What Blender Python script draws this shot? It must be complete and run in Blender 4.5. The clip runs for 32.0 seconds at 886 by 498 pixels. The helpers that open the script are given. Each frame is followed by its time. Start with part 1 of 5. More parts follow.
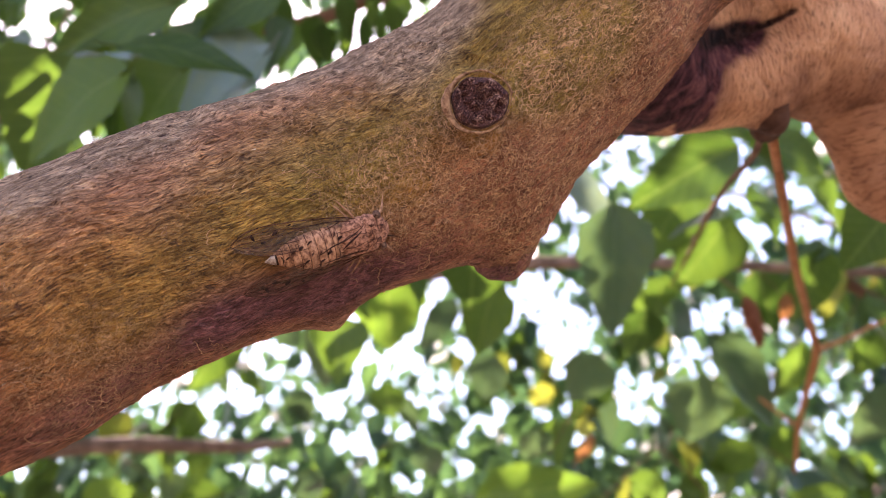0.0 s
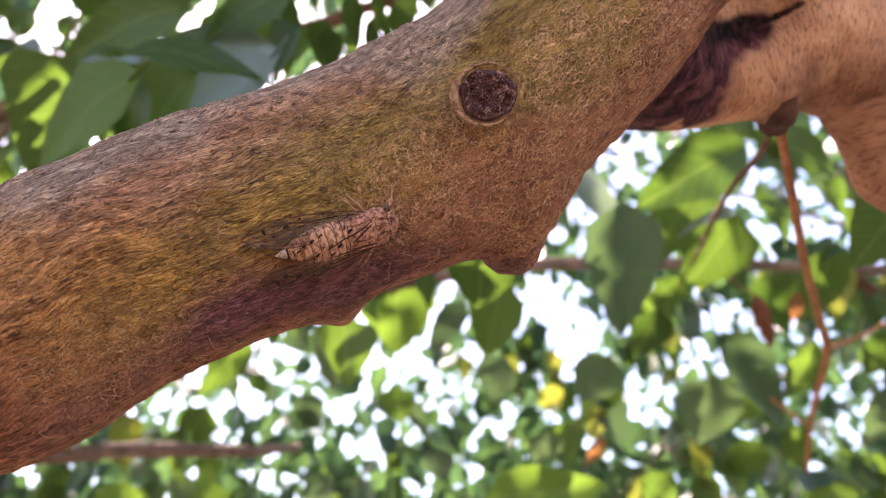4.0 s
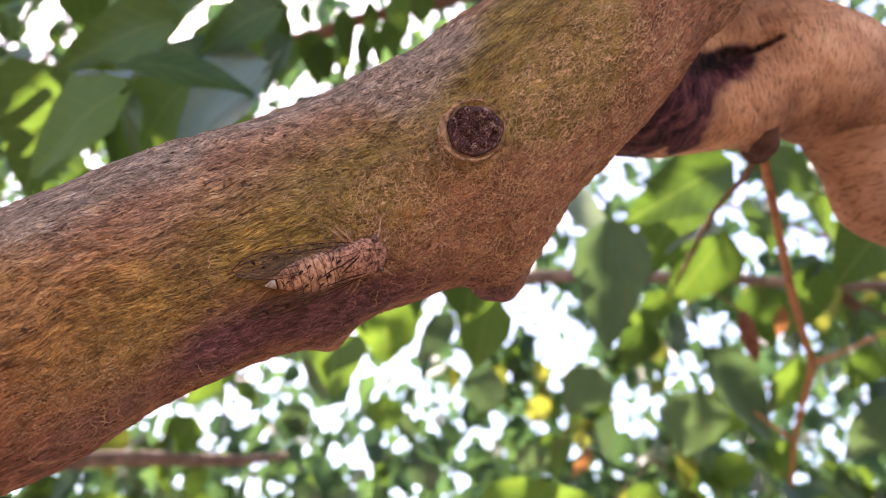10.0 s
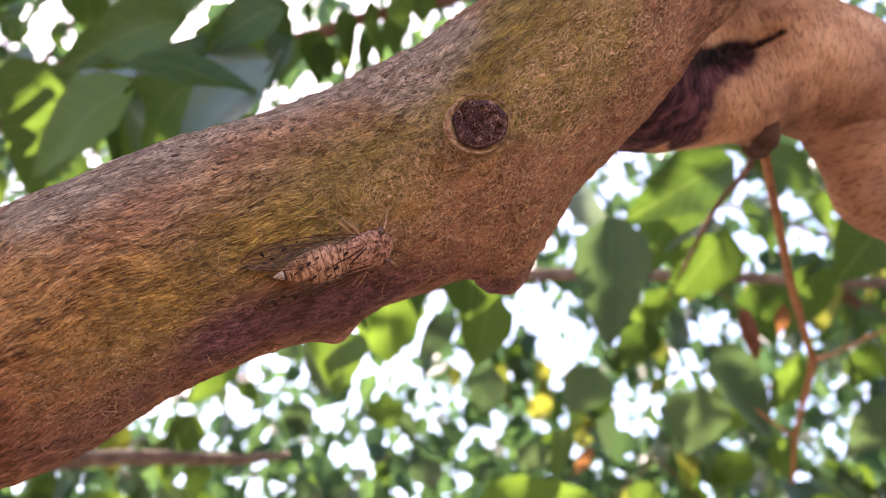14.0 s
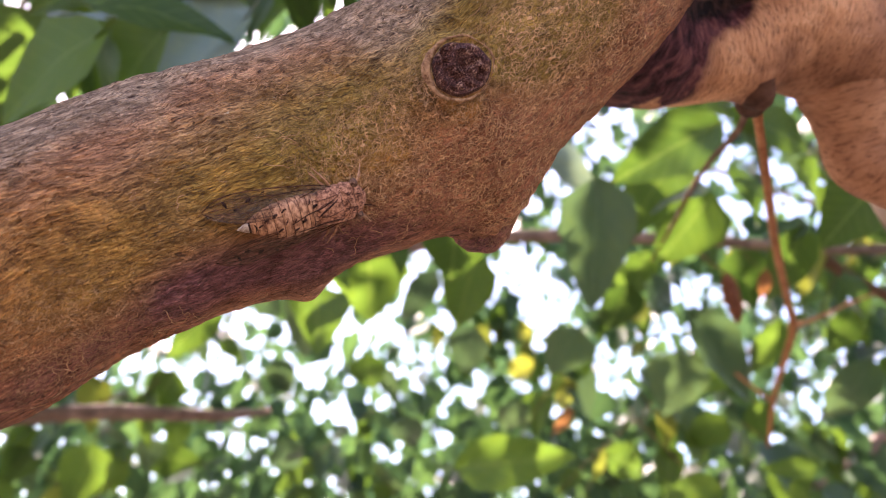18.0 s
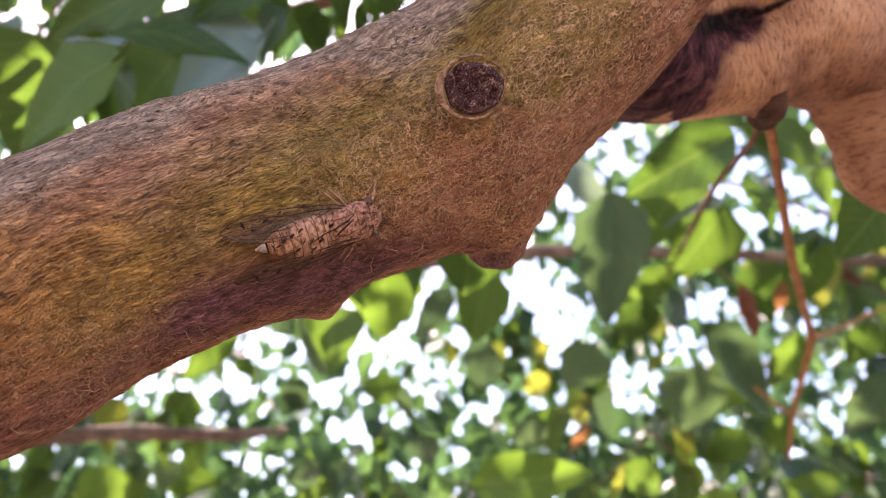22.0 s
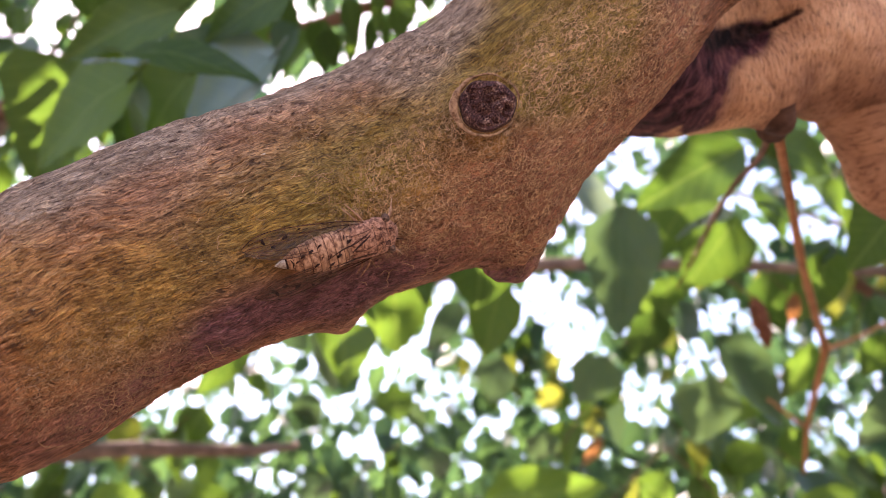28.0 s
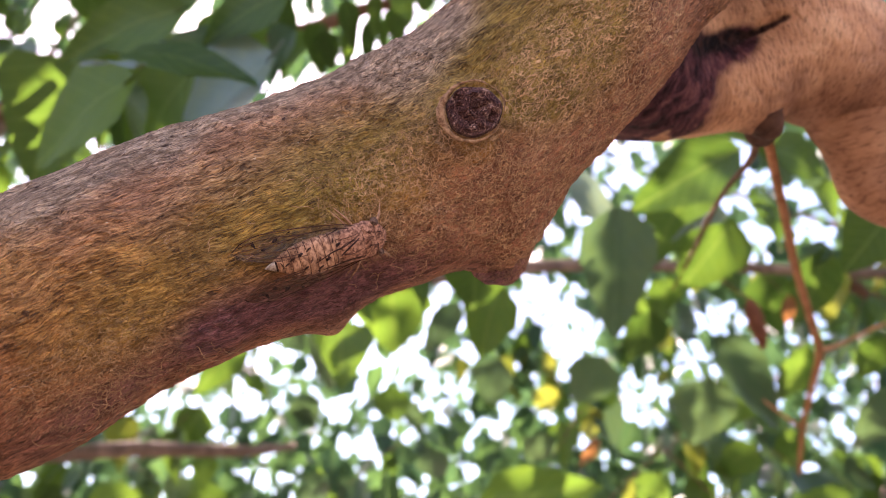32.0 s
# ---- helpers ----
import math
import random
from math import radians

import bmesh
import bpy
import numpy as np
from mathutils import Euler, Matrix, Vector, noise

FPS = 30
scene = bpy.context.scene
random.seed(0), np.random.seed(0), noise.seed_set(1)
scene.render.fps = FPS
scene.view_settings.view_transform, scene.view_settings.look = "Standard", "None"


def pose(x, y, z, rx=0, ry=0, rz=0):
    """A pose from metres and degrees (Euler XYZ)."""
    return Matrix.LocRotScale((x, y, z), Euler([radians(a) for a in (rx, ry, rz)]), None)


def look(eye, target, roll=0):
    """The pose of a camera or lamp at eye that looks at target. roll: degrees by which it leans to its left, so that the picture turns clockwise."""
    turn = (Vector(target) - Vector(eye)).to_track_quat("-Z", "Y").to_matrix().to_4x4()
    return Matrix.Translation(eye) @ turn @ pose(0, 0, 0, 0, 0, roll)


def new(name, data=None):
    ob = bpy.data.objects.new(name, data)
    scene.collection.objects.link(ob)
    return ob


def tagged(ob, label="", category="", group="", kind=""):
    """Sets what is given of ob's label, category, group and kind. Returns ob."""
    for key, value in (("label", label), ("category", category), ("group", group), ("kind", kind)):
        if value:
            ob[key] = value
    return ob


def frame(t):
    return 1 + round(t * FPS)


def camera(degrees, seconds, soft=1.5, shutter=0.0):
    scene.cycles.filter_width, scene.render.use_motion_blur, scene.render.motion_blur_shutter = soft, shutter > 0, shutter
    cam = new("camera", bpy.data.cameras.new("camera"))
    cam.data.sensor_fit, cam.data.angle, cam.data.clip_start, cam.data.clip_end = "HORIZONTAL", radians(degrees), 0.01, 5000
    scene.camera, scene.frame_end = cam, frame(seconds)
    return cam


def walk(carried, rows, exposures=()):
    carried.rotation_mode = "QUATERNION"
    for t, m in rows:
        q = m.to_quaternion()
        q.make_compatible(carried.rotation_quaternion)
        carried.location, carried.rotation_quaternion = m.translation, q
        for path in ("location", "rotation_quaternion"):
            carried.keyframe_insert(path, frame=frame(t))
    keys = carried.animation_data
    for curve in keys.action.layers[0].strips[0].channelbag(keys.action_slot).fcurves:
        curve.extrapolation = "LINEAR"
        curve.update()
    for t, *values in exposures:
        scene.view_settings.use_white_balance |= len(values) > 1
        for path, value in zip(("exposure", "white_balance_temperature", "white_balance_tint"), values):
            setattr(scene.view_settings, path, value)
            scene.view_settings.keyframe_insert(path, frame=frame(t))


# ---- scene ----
# The camera: hand-held close below a branch, looking up into the crown.
cam = camera(60, 32.0, soft=0.8)
cam.data.dof.use_dof = True
cam.data.dof.focus_distance = 0.168
cam.data.dof.aperture_fstop = 15.0
PATH = [
    (0.0, pose(-0.00196, 0.00363, 1.75150, 119.744, -0.080, -0.487)),
    (0.5, pose(-0.00235, 0.00363, 1.75122, 119.887, -0.160, -0.339)),
    (1.0, pose(-0.00170, 0.00557, 1.75033, 120.019, -0.086, -0.120)),
    (1.5, pose(-0.00235, 0.00516, 1.75033, 119.989, 0.077, 0.085)),
    (2.0, pose(-0.00260, 0.00288, 1.75107, 119.942, 0.065, 0.093)),
    (2.5, pose(-0.00128, 0.00106, 1.75104, 119.915, 0.054, 0.120)),
    (3.0, pose(-0.00076, 0.00184, 1.75036, 119.965, 0.044, 0.162)),
    (3.5, pose(-0.00290, 0.00365, 1.74976, 119.950, 0.076, 0.217)),
    (4.0, pose(-0.00244, 0.00437, 1.74902, 120.070, 0.119, 0.280)),
    (4.5, pose(-0.00182, 0.00216, 1.75020, 119.976, 0.085, 0.256)),
    (5.0, pose(-0.00184, 0.00049, 1.74945, 120.049, 0.066, 0.279)),
    (5.5, pose(-0.00152, -0.00122, 1.75038, 119.866, -0.034, 0.127)),
    (6.0, pose(-0.00000, -0.00000, 1.75000, 120.000, 0.000, 0.000)),
    (6.5, pose(0.00047, 0.00063, 1.75024, 120.080, 0.083, 0.080)),
    (7.0, pose(-0.00010, 0.00024, 1.75099, 120.047, 0.105, 0.072)),
    (7.5, pose(-0.00240, 0.00198, 1.75006, 120.193, 0.149, -0.016)),
    (8.0, pose(-0.00113, 0.00104, 1.75024, 120.192, 0.200, -0.102)),
    (8.5, pose(-0.00122, -0.00031, 1.75121, 119.977, 0.162, -0.279)),
    (9.0, pose(-0.00334, 0.00009, 1.75093, 120.209, 0.165, -0.405)),
    (9.5, pose(-0.00347, -0.00124, 1.75159, 120.398, 0.058, -0.522)),
    (10.0, pose(-0.00175, -0.00126, 1.75167, 120.633, -0.036, -0.688)),
    (10.5, pose(-0.00163, -0.00152, 1.75070, 120.627, 0.086, -0.733)),
    (11.0, pose(-0.00306, -0.00251, 1.75083, 120.569, 0.062, -0.777)),
    (11.5, pose(-0.00598, 0.00110, 1.74853, 120.589, -0.026, -0.607)),
    (12.0, pose(-0.00637, 0.00445, 1.74714, 120.434, -0.002, -0.484)),
    (12.5, pose(-0.00307, 0.00084, 1.74900, 120.476, 0.098, -0.421)),
    (13.0, pose(-0.00237, -0.00172, 1.74923, 120.574, 0.040, -0.540)),
    (13.5, pose(-0.00308, -0.00349, 1.74970, 120.571, 0.117, -0.560)),
    (14.0, pose(-0.00294, -0.00233, 1.74893, 120.635, 0.075, -0.595)),
    (14.5, pose(-0.00279, -0.00158, 1.74861, 120.636, 0.086, -0.651)),
    (16.5, pose(-0.00299, 0.00315, 1.74522, 120.122, -0.081, -0.819)),
    (17.0, pose(-0.00114, 0.00382, 1.74504, 120.315, 0.046, -0.942)),
    (17.5, pose(0.00258, -0.00168, 1.74666, 120.475, 0.115, -0.944)),
    (17.9, pose(0.00165, -0.00358, 1.74537, 120.440, -0.032, -0.967)),
    (18.0, pose(-0.00090, 0.00675, 1.75292, 117.663, -0.243, -2.039)),
    (18.5, pose(0.00019, 0.00451, 1.75293, 117.611, -0.288, -1.758)),
    (19.0, pose(0.00023, 0.00322, 1.75307, 117.800, -0.245, -1.472)),
    (19.5, pose(0.00075, 0.00244, 1.75268, 118.166, -0.404, -1.312)),
    (20.0, pose(0.00007, 0.00200, 1.75325, 118.227, -0.420, -1.181)),
    (20.5, pose(-0.00041, 0.00394, 1.75283, 118.466, -0.402, -1.099)),
    (21.0, pose(-0.00112, 0.00767, 1.75138, 118.701, -0.291, -0.939)),
    (21.5, pose(-0.00202, 0.00775, 1.75179, 118.710, -0.105, -0.826)),
    (22.0, pose(-0.00138, 0.00572, 1.75253, 118.898, -0.024, -0.791)),
    (22.5, pose(-0.00153, 0.00557, 1.75244, 119.145, -0.067, -0.888)),
    (23.0, pose(-0.00139, 0.00553, 1.75266, 119.288, -0.039, -1.040)),
    (23.5, pose(-0.00044, 0.00610, 1.75256, 119.456, -0.030, -0.995)),
    (24.0, pose(-0.00075, 0.00571, 1.75234, 119.426, 0.058, -0.911)),
    (24.5, pose(-0.00179, 0.00721, 1.75128, 119.636, 0.132, -0.816)),
    (25.0, pose(-0.00137, 0.00744, 1.75081, 119.703, 0.179, -0.637)),
    (25.5, pose(-0.00124, 0.00560, 1.75090, 119.632, 0.050, -0.615)),
    (26.0, pose(-0.00196, 0.00363, 1.75150, 119.744, -0.080, -0.487)),
    (26.5, pose(-0.00235, 0.00363, 1.75122, 119.887, -0.160, -0.339)),
    (27.0, pose(-0.00170, 0.00557, 1.75033, 120.019, -0.086, -0.120)),
    (27.5, pose(-0.00235, 0.00516, 1.75033, 119.989, 0.077, 0.085)),
    (28.0, pose(-0.00260, 0.00288, 1.75107, 119.942, 0.065, 0.093)),
    (28.5, pose(-0.00128, 0.00106, 1.75104, 119.915, 0.054, 0.120)),
    (29.0, pose(-0.00076, 0.00184, 1.75036, 119.965, 0.044, 0.162)),
    (29.5, pose(-0.00290, 0.00365, 1.74976, 119.950, 0.076, 0.217)),
    (30.0, pose(-0.00244, 0.00437, 1.74902, 120.070, 0.119, 0.280)),
    (30.5, pose(-0.00182, 0.00216, 1.75020, 119.976, 0.085, 0.256)),
    (31.0, pose(-0.00184, 0.00049, 1.74945, 120.049, 0.066, 0.279)),
    (31.5, pose(-0.00152, -0.00122, 1.75038, 119.866, -0.034, 0.127)),
    (32.0, pose(-0.00000, -0.00000, 1.75000, 120.000, 0.000, 0.000)),
]
walk(cam, PATH, exposures=[(0.0, 2.74, 6850, 34), (32.0, 2.74, 6850, 34)])

# ---- world and sun ----
SUN_ELEVATION, SUN_TURN = radians(54), radians(-28)      # turn from +Y, clockwise seen from above
world = bpy.data.worlds.new("sky")
scene.world = world
world.use_nodes = True
wn = world.node_tree
sky = wn.nodes.new("ShaderNodeTexSky")
sky.sky_type, sky.sun_disc = "NISHITA", False
sky.sun_elevation, sky.sun_rotation = SUN_ELEVATION, SUN_TURN
sky.dust_density, sky.air_density, sky.ozone_density = 1.2, 1.0, 1.0
wn.links.new(sky.outputs[0], wn.nodes["Background"].inputs[0])
wn.nodes["Background"].inputs[1].default_value = 0.115
sun_data = bpy.data.lights.new("sun", "SUN")
sun_data.energy, sun_data.angle, sun_data.color = 4.5, radians(0.6), (1.0, 0.93, 0.82)
sun = new("sun", sun_data)
sun_from = Vector((math.sin(SUN_TURN) * math.cos(SUN_ELEVATION), math.cos(SUN_TURN) * math.cos(SUN_ELEVATION), math.sin(SUN_ELEVATION)))
sun.matrix_world = look(sun_from * 30, (0, 0, 0))


# ---- materials ----
class Mat:
    """A node material with short ways to add and link nodes."""

    def __init__(self, name):
        self.m = bpy.data.materials.new(name)
        self.m.use_nodes = True
        self.t = self.m.node_tree
        self.b = self.t.nodes["Principled BSDF"]
        self.o = self.t.nodes["Material Output"]

    def n(self, kind, ins=(), data_type=None, blend_type=None, operation=None, attribute_name=None, interpolation_type=None, feature=None, uv_map=None):
        node = self.t.nodes.new("ShaderNode" + kind)
        if data_type:
            node.data_type = data_type
        if blend_type:
            node.blend_type = blend_type
        if operation:
            node.operation = operation
        if attribute_name:
            node.attribute_name = attribute_name
        if interpolation_type:
            node.interpolation_type = interpolation_type
        if feature:
            node.feature = feature
        if uv_map:
            node.uv_map = uv_map
        for k, v in dict(ins).items():
            self.put(node.inputs[k], v)
        return node

    def put(self, socket, v):
        if isinstance(v, bpy.types.NodeSocket):
            self.t.links.new(v, socket)
        elif isinstance(v, bpy.types.Node):
            self.t.links.new(v.outputs[0], socket)
        else:
            socket.default_value = v

    def noise(self, vec, scale, detail=4.0, rough=0.55, distort=0.0):
        ins = {"Scale": scale, "Detail": detail, "Roughness": rough, "Distortion": distort}
        if vec is not None:
            ins["Vector"] = vec
        return self.n("TexNoise", ins)

    def ramp(self, fac, stops):
        r = self.n("ValToRGB", {"Fac": fac})
        while len(r.color_ramp.elements) < len(stops):
            r.color_ramp.elements.new(0.5)
        for e, (p, col) in zip(r.color_ramp.elements, stops):
            e.position, e.color = p, (*col, 1) if len(col) == 3 else col
        return r

    def mix(self, fac, a, b, blend="MIX"):
        x = self.n("Mix", data_type="RGBA", blend_type=blend)
        self.put(x.inputs[0], fac)
        for i, v in ((6, a), (7, b)):
            self.put(x.inputs[i], (*v, 1) if isinstance(v, tuple) and len(v) == 3 else v)
        return x.outputs[2]

    def math(self, op, a, b=0.0, c=0.0):
        x = self.n("Math", operation=op)
        for i, v in enumerate((a, b, c)):
            self.put(x.inputs[i], v)
        return x.outputs[0]

    def step(self, v, lo, hi):
        x = self.n("MapRange", {"Value": v, "From Min": lo, "From Max": hi}, interpolation_type="SMOOTHSTEP")
        return x.outputs[0]

    def attr(self, name):
        return self.n("Attribute", attribute_name=name)

    def scaled(self, vec, x, y, z=1.0):
        return self.n("Mapping", {"Vector": vec, "Scale": (x, y, z)}).outputs[0]

    def bump(self, height, strength, distance, normal=None):
        ins = {"Height": height, "Strength": strength, "Distance": distance}
        if normal is not None:
            ins["Normal"] = normal
        return self.n("Bump", ins).outputs[0]


def bark_material(name):
    """Old bark: wavy grain along the limb, a pale crusty net, algae, ochre lichen, red-brown skin. The coordinate 'grain' is in millimetres."""
    m = Mat(name)
    g = m.attr("grain").outputs["Vector"]
    crust = m.attr("crust").outputs["Fac"]
    plum_shade, stain = m.attr("plum_shade").outputs["Fac"], m.attr("stain").outputs["Fac"]
    moss, ochre, red, grey = (m.attr(k).outputs["Fac"] for k in ("moss", "ochre", "red", "grey"))

    def bent(vec, scale, amount):
        """vec pushed about by a slow noise."""
        push = m.n("VectorMath", {0: m.noise(g, scale, 2.0).outputs["Color"], "Scale": amount}, operation="SCALE").outputs[0]
        return m.n("VectorMath", {0: push, 1: vec}, operation="ADD").outputs[0]

    gw = bent(bent(g, 0.09, 4.5), 0.35, m.math("ADD", m.math("MULTIPLY", crust, 1.9), 0.45))
    fibres = m.noise(m.scaled(gw, 0.26, 3.3), 1.0, 4.0, 0.62, 0.2)
    fine = m.noise(m.scaled(gw, 0.8, 5.0), 1.0, 3.0, 0.62, 0.2)
    plain = m.math("SUBTRACT", 1.0, m.math("MULTIPLY", crust, 0.5))
    blotch = m.noise(g, 0.075, 5.0, 0.6, 0.5)
    speck = m.noise(g, 0.50, 4.0, 0.65)
    mottle = m.noise(m.scaled(gw, 0.16, 0.34), 1.0, 4.0, 0.62, 0.3)

    def net(scale, stretch, shift, lo, hi):
        """Thin lines between uneven cells."""
        v = m.n("Mapping", {"Vector": bent(gw, 0.6, 1.3), "Scale": (scale, scale * stretch, 1.0), "Location": (shift, shift, shift)}).outputs[0]
        cells = m.n("TexVoronoi", {"Vector": v, "Scale": 1.0, "Randomness": 1.0}, feature="DISTANCE_TO_EDGE")
        return m.step(cells.outputs["Distance"], hi, lo)

    def wave(sx, sy, shift, width, distort):
        """Long thin winding lines."""
        v = m.n("Mapping", {"Vector": gw, "Scale": (sx, sy, 1.0), "Location": (shift, shift * 0.7, shift)}).outputs[0]
        f = m.noise(v, 1.0, 2.0, 0.6, distort).outputs[0]
        return m.step(m.math("ABSOLUTE", m.math("SUBTRACT", f, 0.5)), width, width * 0.15)

    patch = m.step(m.noise(g, 0.20, 3.0, 0.7).outputs[0], 0.40, 0.52)
    gaps = m.step(m.noise(gw, 0.9, 2.0).outputs[0], 0.36, 0.52)
    coarse_net = m.math("MULTIPLY", net(0.62, 1.3, 0.0, 0.035, 0.11), m.math("MULTIPLY", crust, patch))
    small_net = m.math("MULTIPLY", net(0.95, 1.5, 9.0, 0.03, 0.11), m.math("MULTIPLY", m.math("MULTIPLY", crust, 0.45), gaps))
    strands = m.math("MULTIPLY", wave(0.16, 0.8, 3.0, 0.030, 0.5), m.math("MULTIPLY", m.step(m.noise(g, 0.4, 2.0).outputs[0], 0.46, 0.58), m.math("ADD", m.math("MULTIPLY", crust, 0.5), 0.22)))
    pale = m.math("MULTIPLY", m.math("MAXIMUM", m.math("MAXIMUM", coarse_net, small_net), strands), m.math("ADD", m.math("MULTIPLY", gaps, 0.5), 0.5))
    crack = m.math("MULTIPLY", wave(0.16, 1.7, 17.0, 0.050, 0.3), m.step(m.noise(m.scaled(g, 0.25, 0.5), 1.0, 3.0, 0.7).outputs[0], 0.46, 0.60))
    pock = m.step(m.noise(m.scaled(gw, 0.22, 0.42), 1.0, 3.0, 0.65).outputs[0], 0.66, 0.72)
    base = m.ramp(blotch.outputs[0], [(0.28, (0.40, 0.165, 0.080)), (0.5, (0.57, 0.270, 0.142)), (0.72, (0.72, 0.380, 0.210))]).outputs[0]
    base = m.mix(red, base, m.ramp(blotch.outputs[0], [(0.3, (0.34, 0.115, 0.056)), (0.7, (0.62, 0.245, 0.125))]).outputs[0])
    base = m.mix(ochre, base, m.ramp(speck.outputs[0], [(0.3, (0.55, 0.215, 0.042)), (0.7, (0.75, 0.365, 0.085))]).outputs[0])
    base = m.mix(moss, base, m.ramp(speck.outputs[0], [(0.3, (0.26, 0.185, 0.026)), (0.7, (0.42, 0.295, 0.048))]).outputs[0])
    base = m.mix(grey, base, m.ramp(speck.outputs[0], [(0.3, (0.40, 0.255, 0.160)), (0.7, (0.70, 0.475, 0.315))]).outputs[0])
    # dark plum mix paints the underside's shade and sky sheen into the bark
    base = m.mix(plum_shade, base, m.ramp(speck.outputs[0], [(0.3, (0.17, 0.060, 0.062)), (0.7, (0.42, 0.165, 0.155))]).outputs[0])
    base = m.mix(m.math("MULTIPLY", m.step(mottle.outputs[0], 0.53, 0.40), 0.7), base, m.mix(1.0, base, (0.50, 0.46, 0.42), "MULTIPLY"))
    base = m.mix(m.math("MULTIPLY", m.step(mottle.outputs[0], 0.53, 0.66), 0.6), base, m.mix(1.0, base, (1.5, 1.42, 1.3), "MULTIPLY"))
    base = m.mix(m.math("MULTIPLY", m.step(fibres.outputs[0], 0.52, 0.40), m.math("MULTIPLY", plain, 0.68)), base, m.mix(1.0, base, (0.44, 0.39, 0.36), "MULTIPLY"))
    base = m.mix(m.math("MULTIPLY", m.step(fibres.outputs[0], 0.51, 0.61), m.math("MULTIPLY", plain, 0.5)), base, m.mix(1.0, base, (1.55, 1.5, 1.45), "MULTIPLY"))
    base = m.mix(m.math("MULTIPLY", m.step(fine.outputs[0], 0.50, 0.38), m.math("MULTIPLY", plain, 0.75)), base, m.mix(1.0, base, (0.40, 0.35, 0.32), "MULTIPLY"))
    base = m.mix(m.math("MULTIPLY", crack, m.math("ADD", m.math("MULTIPLY", grey, 0.2), 0.75)), base, (0.050, 0.020, 0.013))
    base = m.mix(m.math("MULTIPLY", pock, 0.75), base, (0.055, 0.022, 0.014))
    base = m.mix(m.math("MULTIPLY", pale, m.math("SUBTRACT", 1.0, m.math("MULTIPLY", plum_shade, 0.55))), base, (0.78, 0.43, 0.21))
    base = m.mix(m.math("MULTIPLY", stain, m.step(fine.outputs[0], 0.35, 0.5)), base, (0.085, 0.030, 0.020))
    flecks = m.step(m.noise(m.scaled(gw, 0.8, 1.5), 1.0, 2.0).outputs[0], 0.735, 0.765)
    base = m.mix(m.math("MULTIPLY", flecks, m.math("SUBTRACT", 0.75, m.math("MULTIPLY", plum_shade, 0.6))), base, (0.76, 0.60, 0.42))
    base = m.mix(1.0, base, (0.78, 0.62, 0.48), "DARKEN")
    m.put(m.b.inputs["Base Color"], base)
    m.put(m.b.inputs["Roughness"], m.n("MapRange", {"Value": fine.outputs[0], "To Min": 0.55, "To Max": 0.88}).outputs[0])
    m.b.inputs["Specular IOR Level"].default_value = 0.12
    relief = m.math("ADD", m.math("MULTIPLY", fibres.outputs[0], 0.8), m.math("SUBTRACT", m.math("MULTIPLY", pale, 0.9), m.math("MULTIPLY", m.math("MAXIMUM", crack, pock), 0.6)))
    b1 = m.bump(relief, 1.0, 0.0015)
    m.put(m.b.inputs["Normal"], m.bump(fine.outputs[0], 1.0, 0.0007, b1))
    return m.m


def limb_material():
    """Smoother skin of the second limb, tan with short dark ticks, and a charred, rotten wound. Where 'old' is set it
    is older and browner, with underside shade painted in.
    """
    m = Mat("limb_bark")
    g = m.attr("grain").outputs["Vector"]
    char, old = m.attr("char").outputs["Fac"], m.attr("old").outputs["Fac"]
    blotch = m.noise(g, 0.06, 5.0, 0.6, 0.6)
    fibres = m.noise(m.scaled(g, 1.2, 0.25), 1.0, 4.0, 0.6, 0.5)
    tick = m.noise(m.scaled(g, 1.1, 0.30), 1.0, 2.0, 0.5)
    base = m.ramp(blotch.outputs[0], [(0.3, (0.36, 0.160, 0.082)), (0.5, (0.58, 0.280, 0.145)), (0.72, (0.74, 0.40, 0.22))]).outputs[0]
    base = m.mix(old, base, m.ramp(blotch.outputs[0], [(0.3, (0.10, 0.040, 0.024)), (0.7, (0.30, 0.125, 0.070))]).outputs[0])
    base = m.mix(m.math("MULTIPLY", m.step(tick.outputs[0], 0.57, 0.66), 0.6), base, (0.11, 0.048, 0.028))
    base = m.mix(m.math("MULTIPLY", m.step(fibres.outputs[0], 0.52, 0.34), 0.6), base, m.mix(1.0, base, (0.42, 0.36, 0.32), "MULTIPLY"))
    streak = m.noise(m.scaled(g, 0.20, 0.13), 1.0, 6.0, 0.74, 0.5)
    dark = m.ramp(streak.outputs[0], [(0.38, (0.014, 0.005, 0.006)), (0.52, (0.085, 0.027, 0.030)), (0.70, (0.24, 0.090, 0.075))]).outputs[0]
    base = m.mix(char, base, dark)
    base = m.mix(m.attr("pit").outputs["Fac"], base, m.ramp(streak.outputs[0], [(0.45, (0.008, 0.004, 0.004)), (0.62, (0.06, 0.026, 0.02))]).outputs[0])
    m.put(m.b.inputs["Base Color"], base)
    m.b.inputs["Roughness"].default_value = 0.78
    m.b.inputs["Specular IOR Level"].default_value = 0.12
    rough = m.math("ADD", fibres.outputs[0], m.math("MULTIPLY", m.math("MULTIPLY", streak.outputs[0], char), 1.8))
    m.put(m.b.inputs["Normal"], m.bump(rough, 0.6, 0.0014, m.bump(blotch.outputs[0], 0.6, 0.004)))
    return m.m


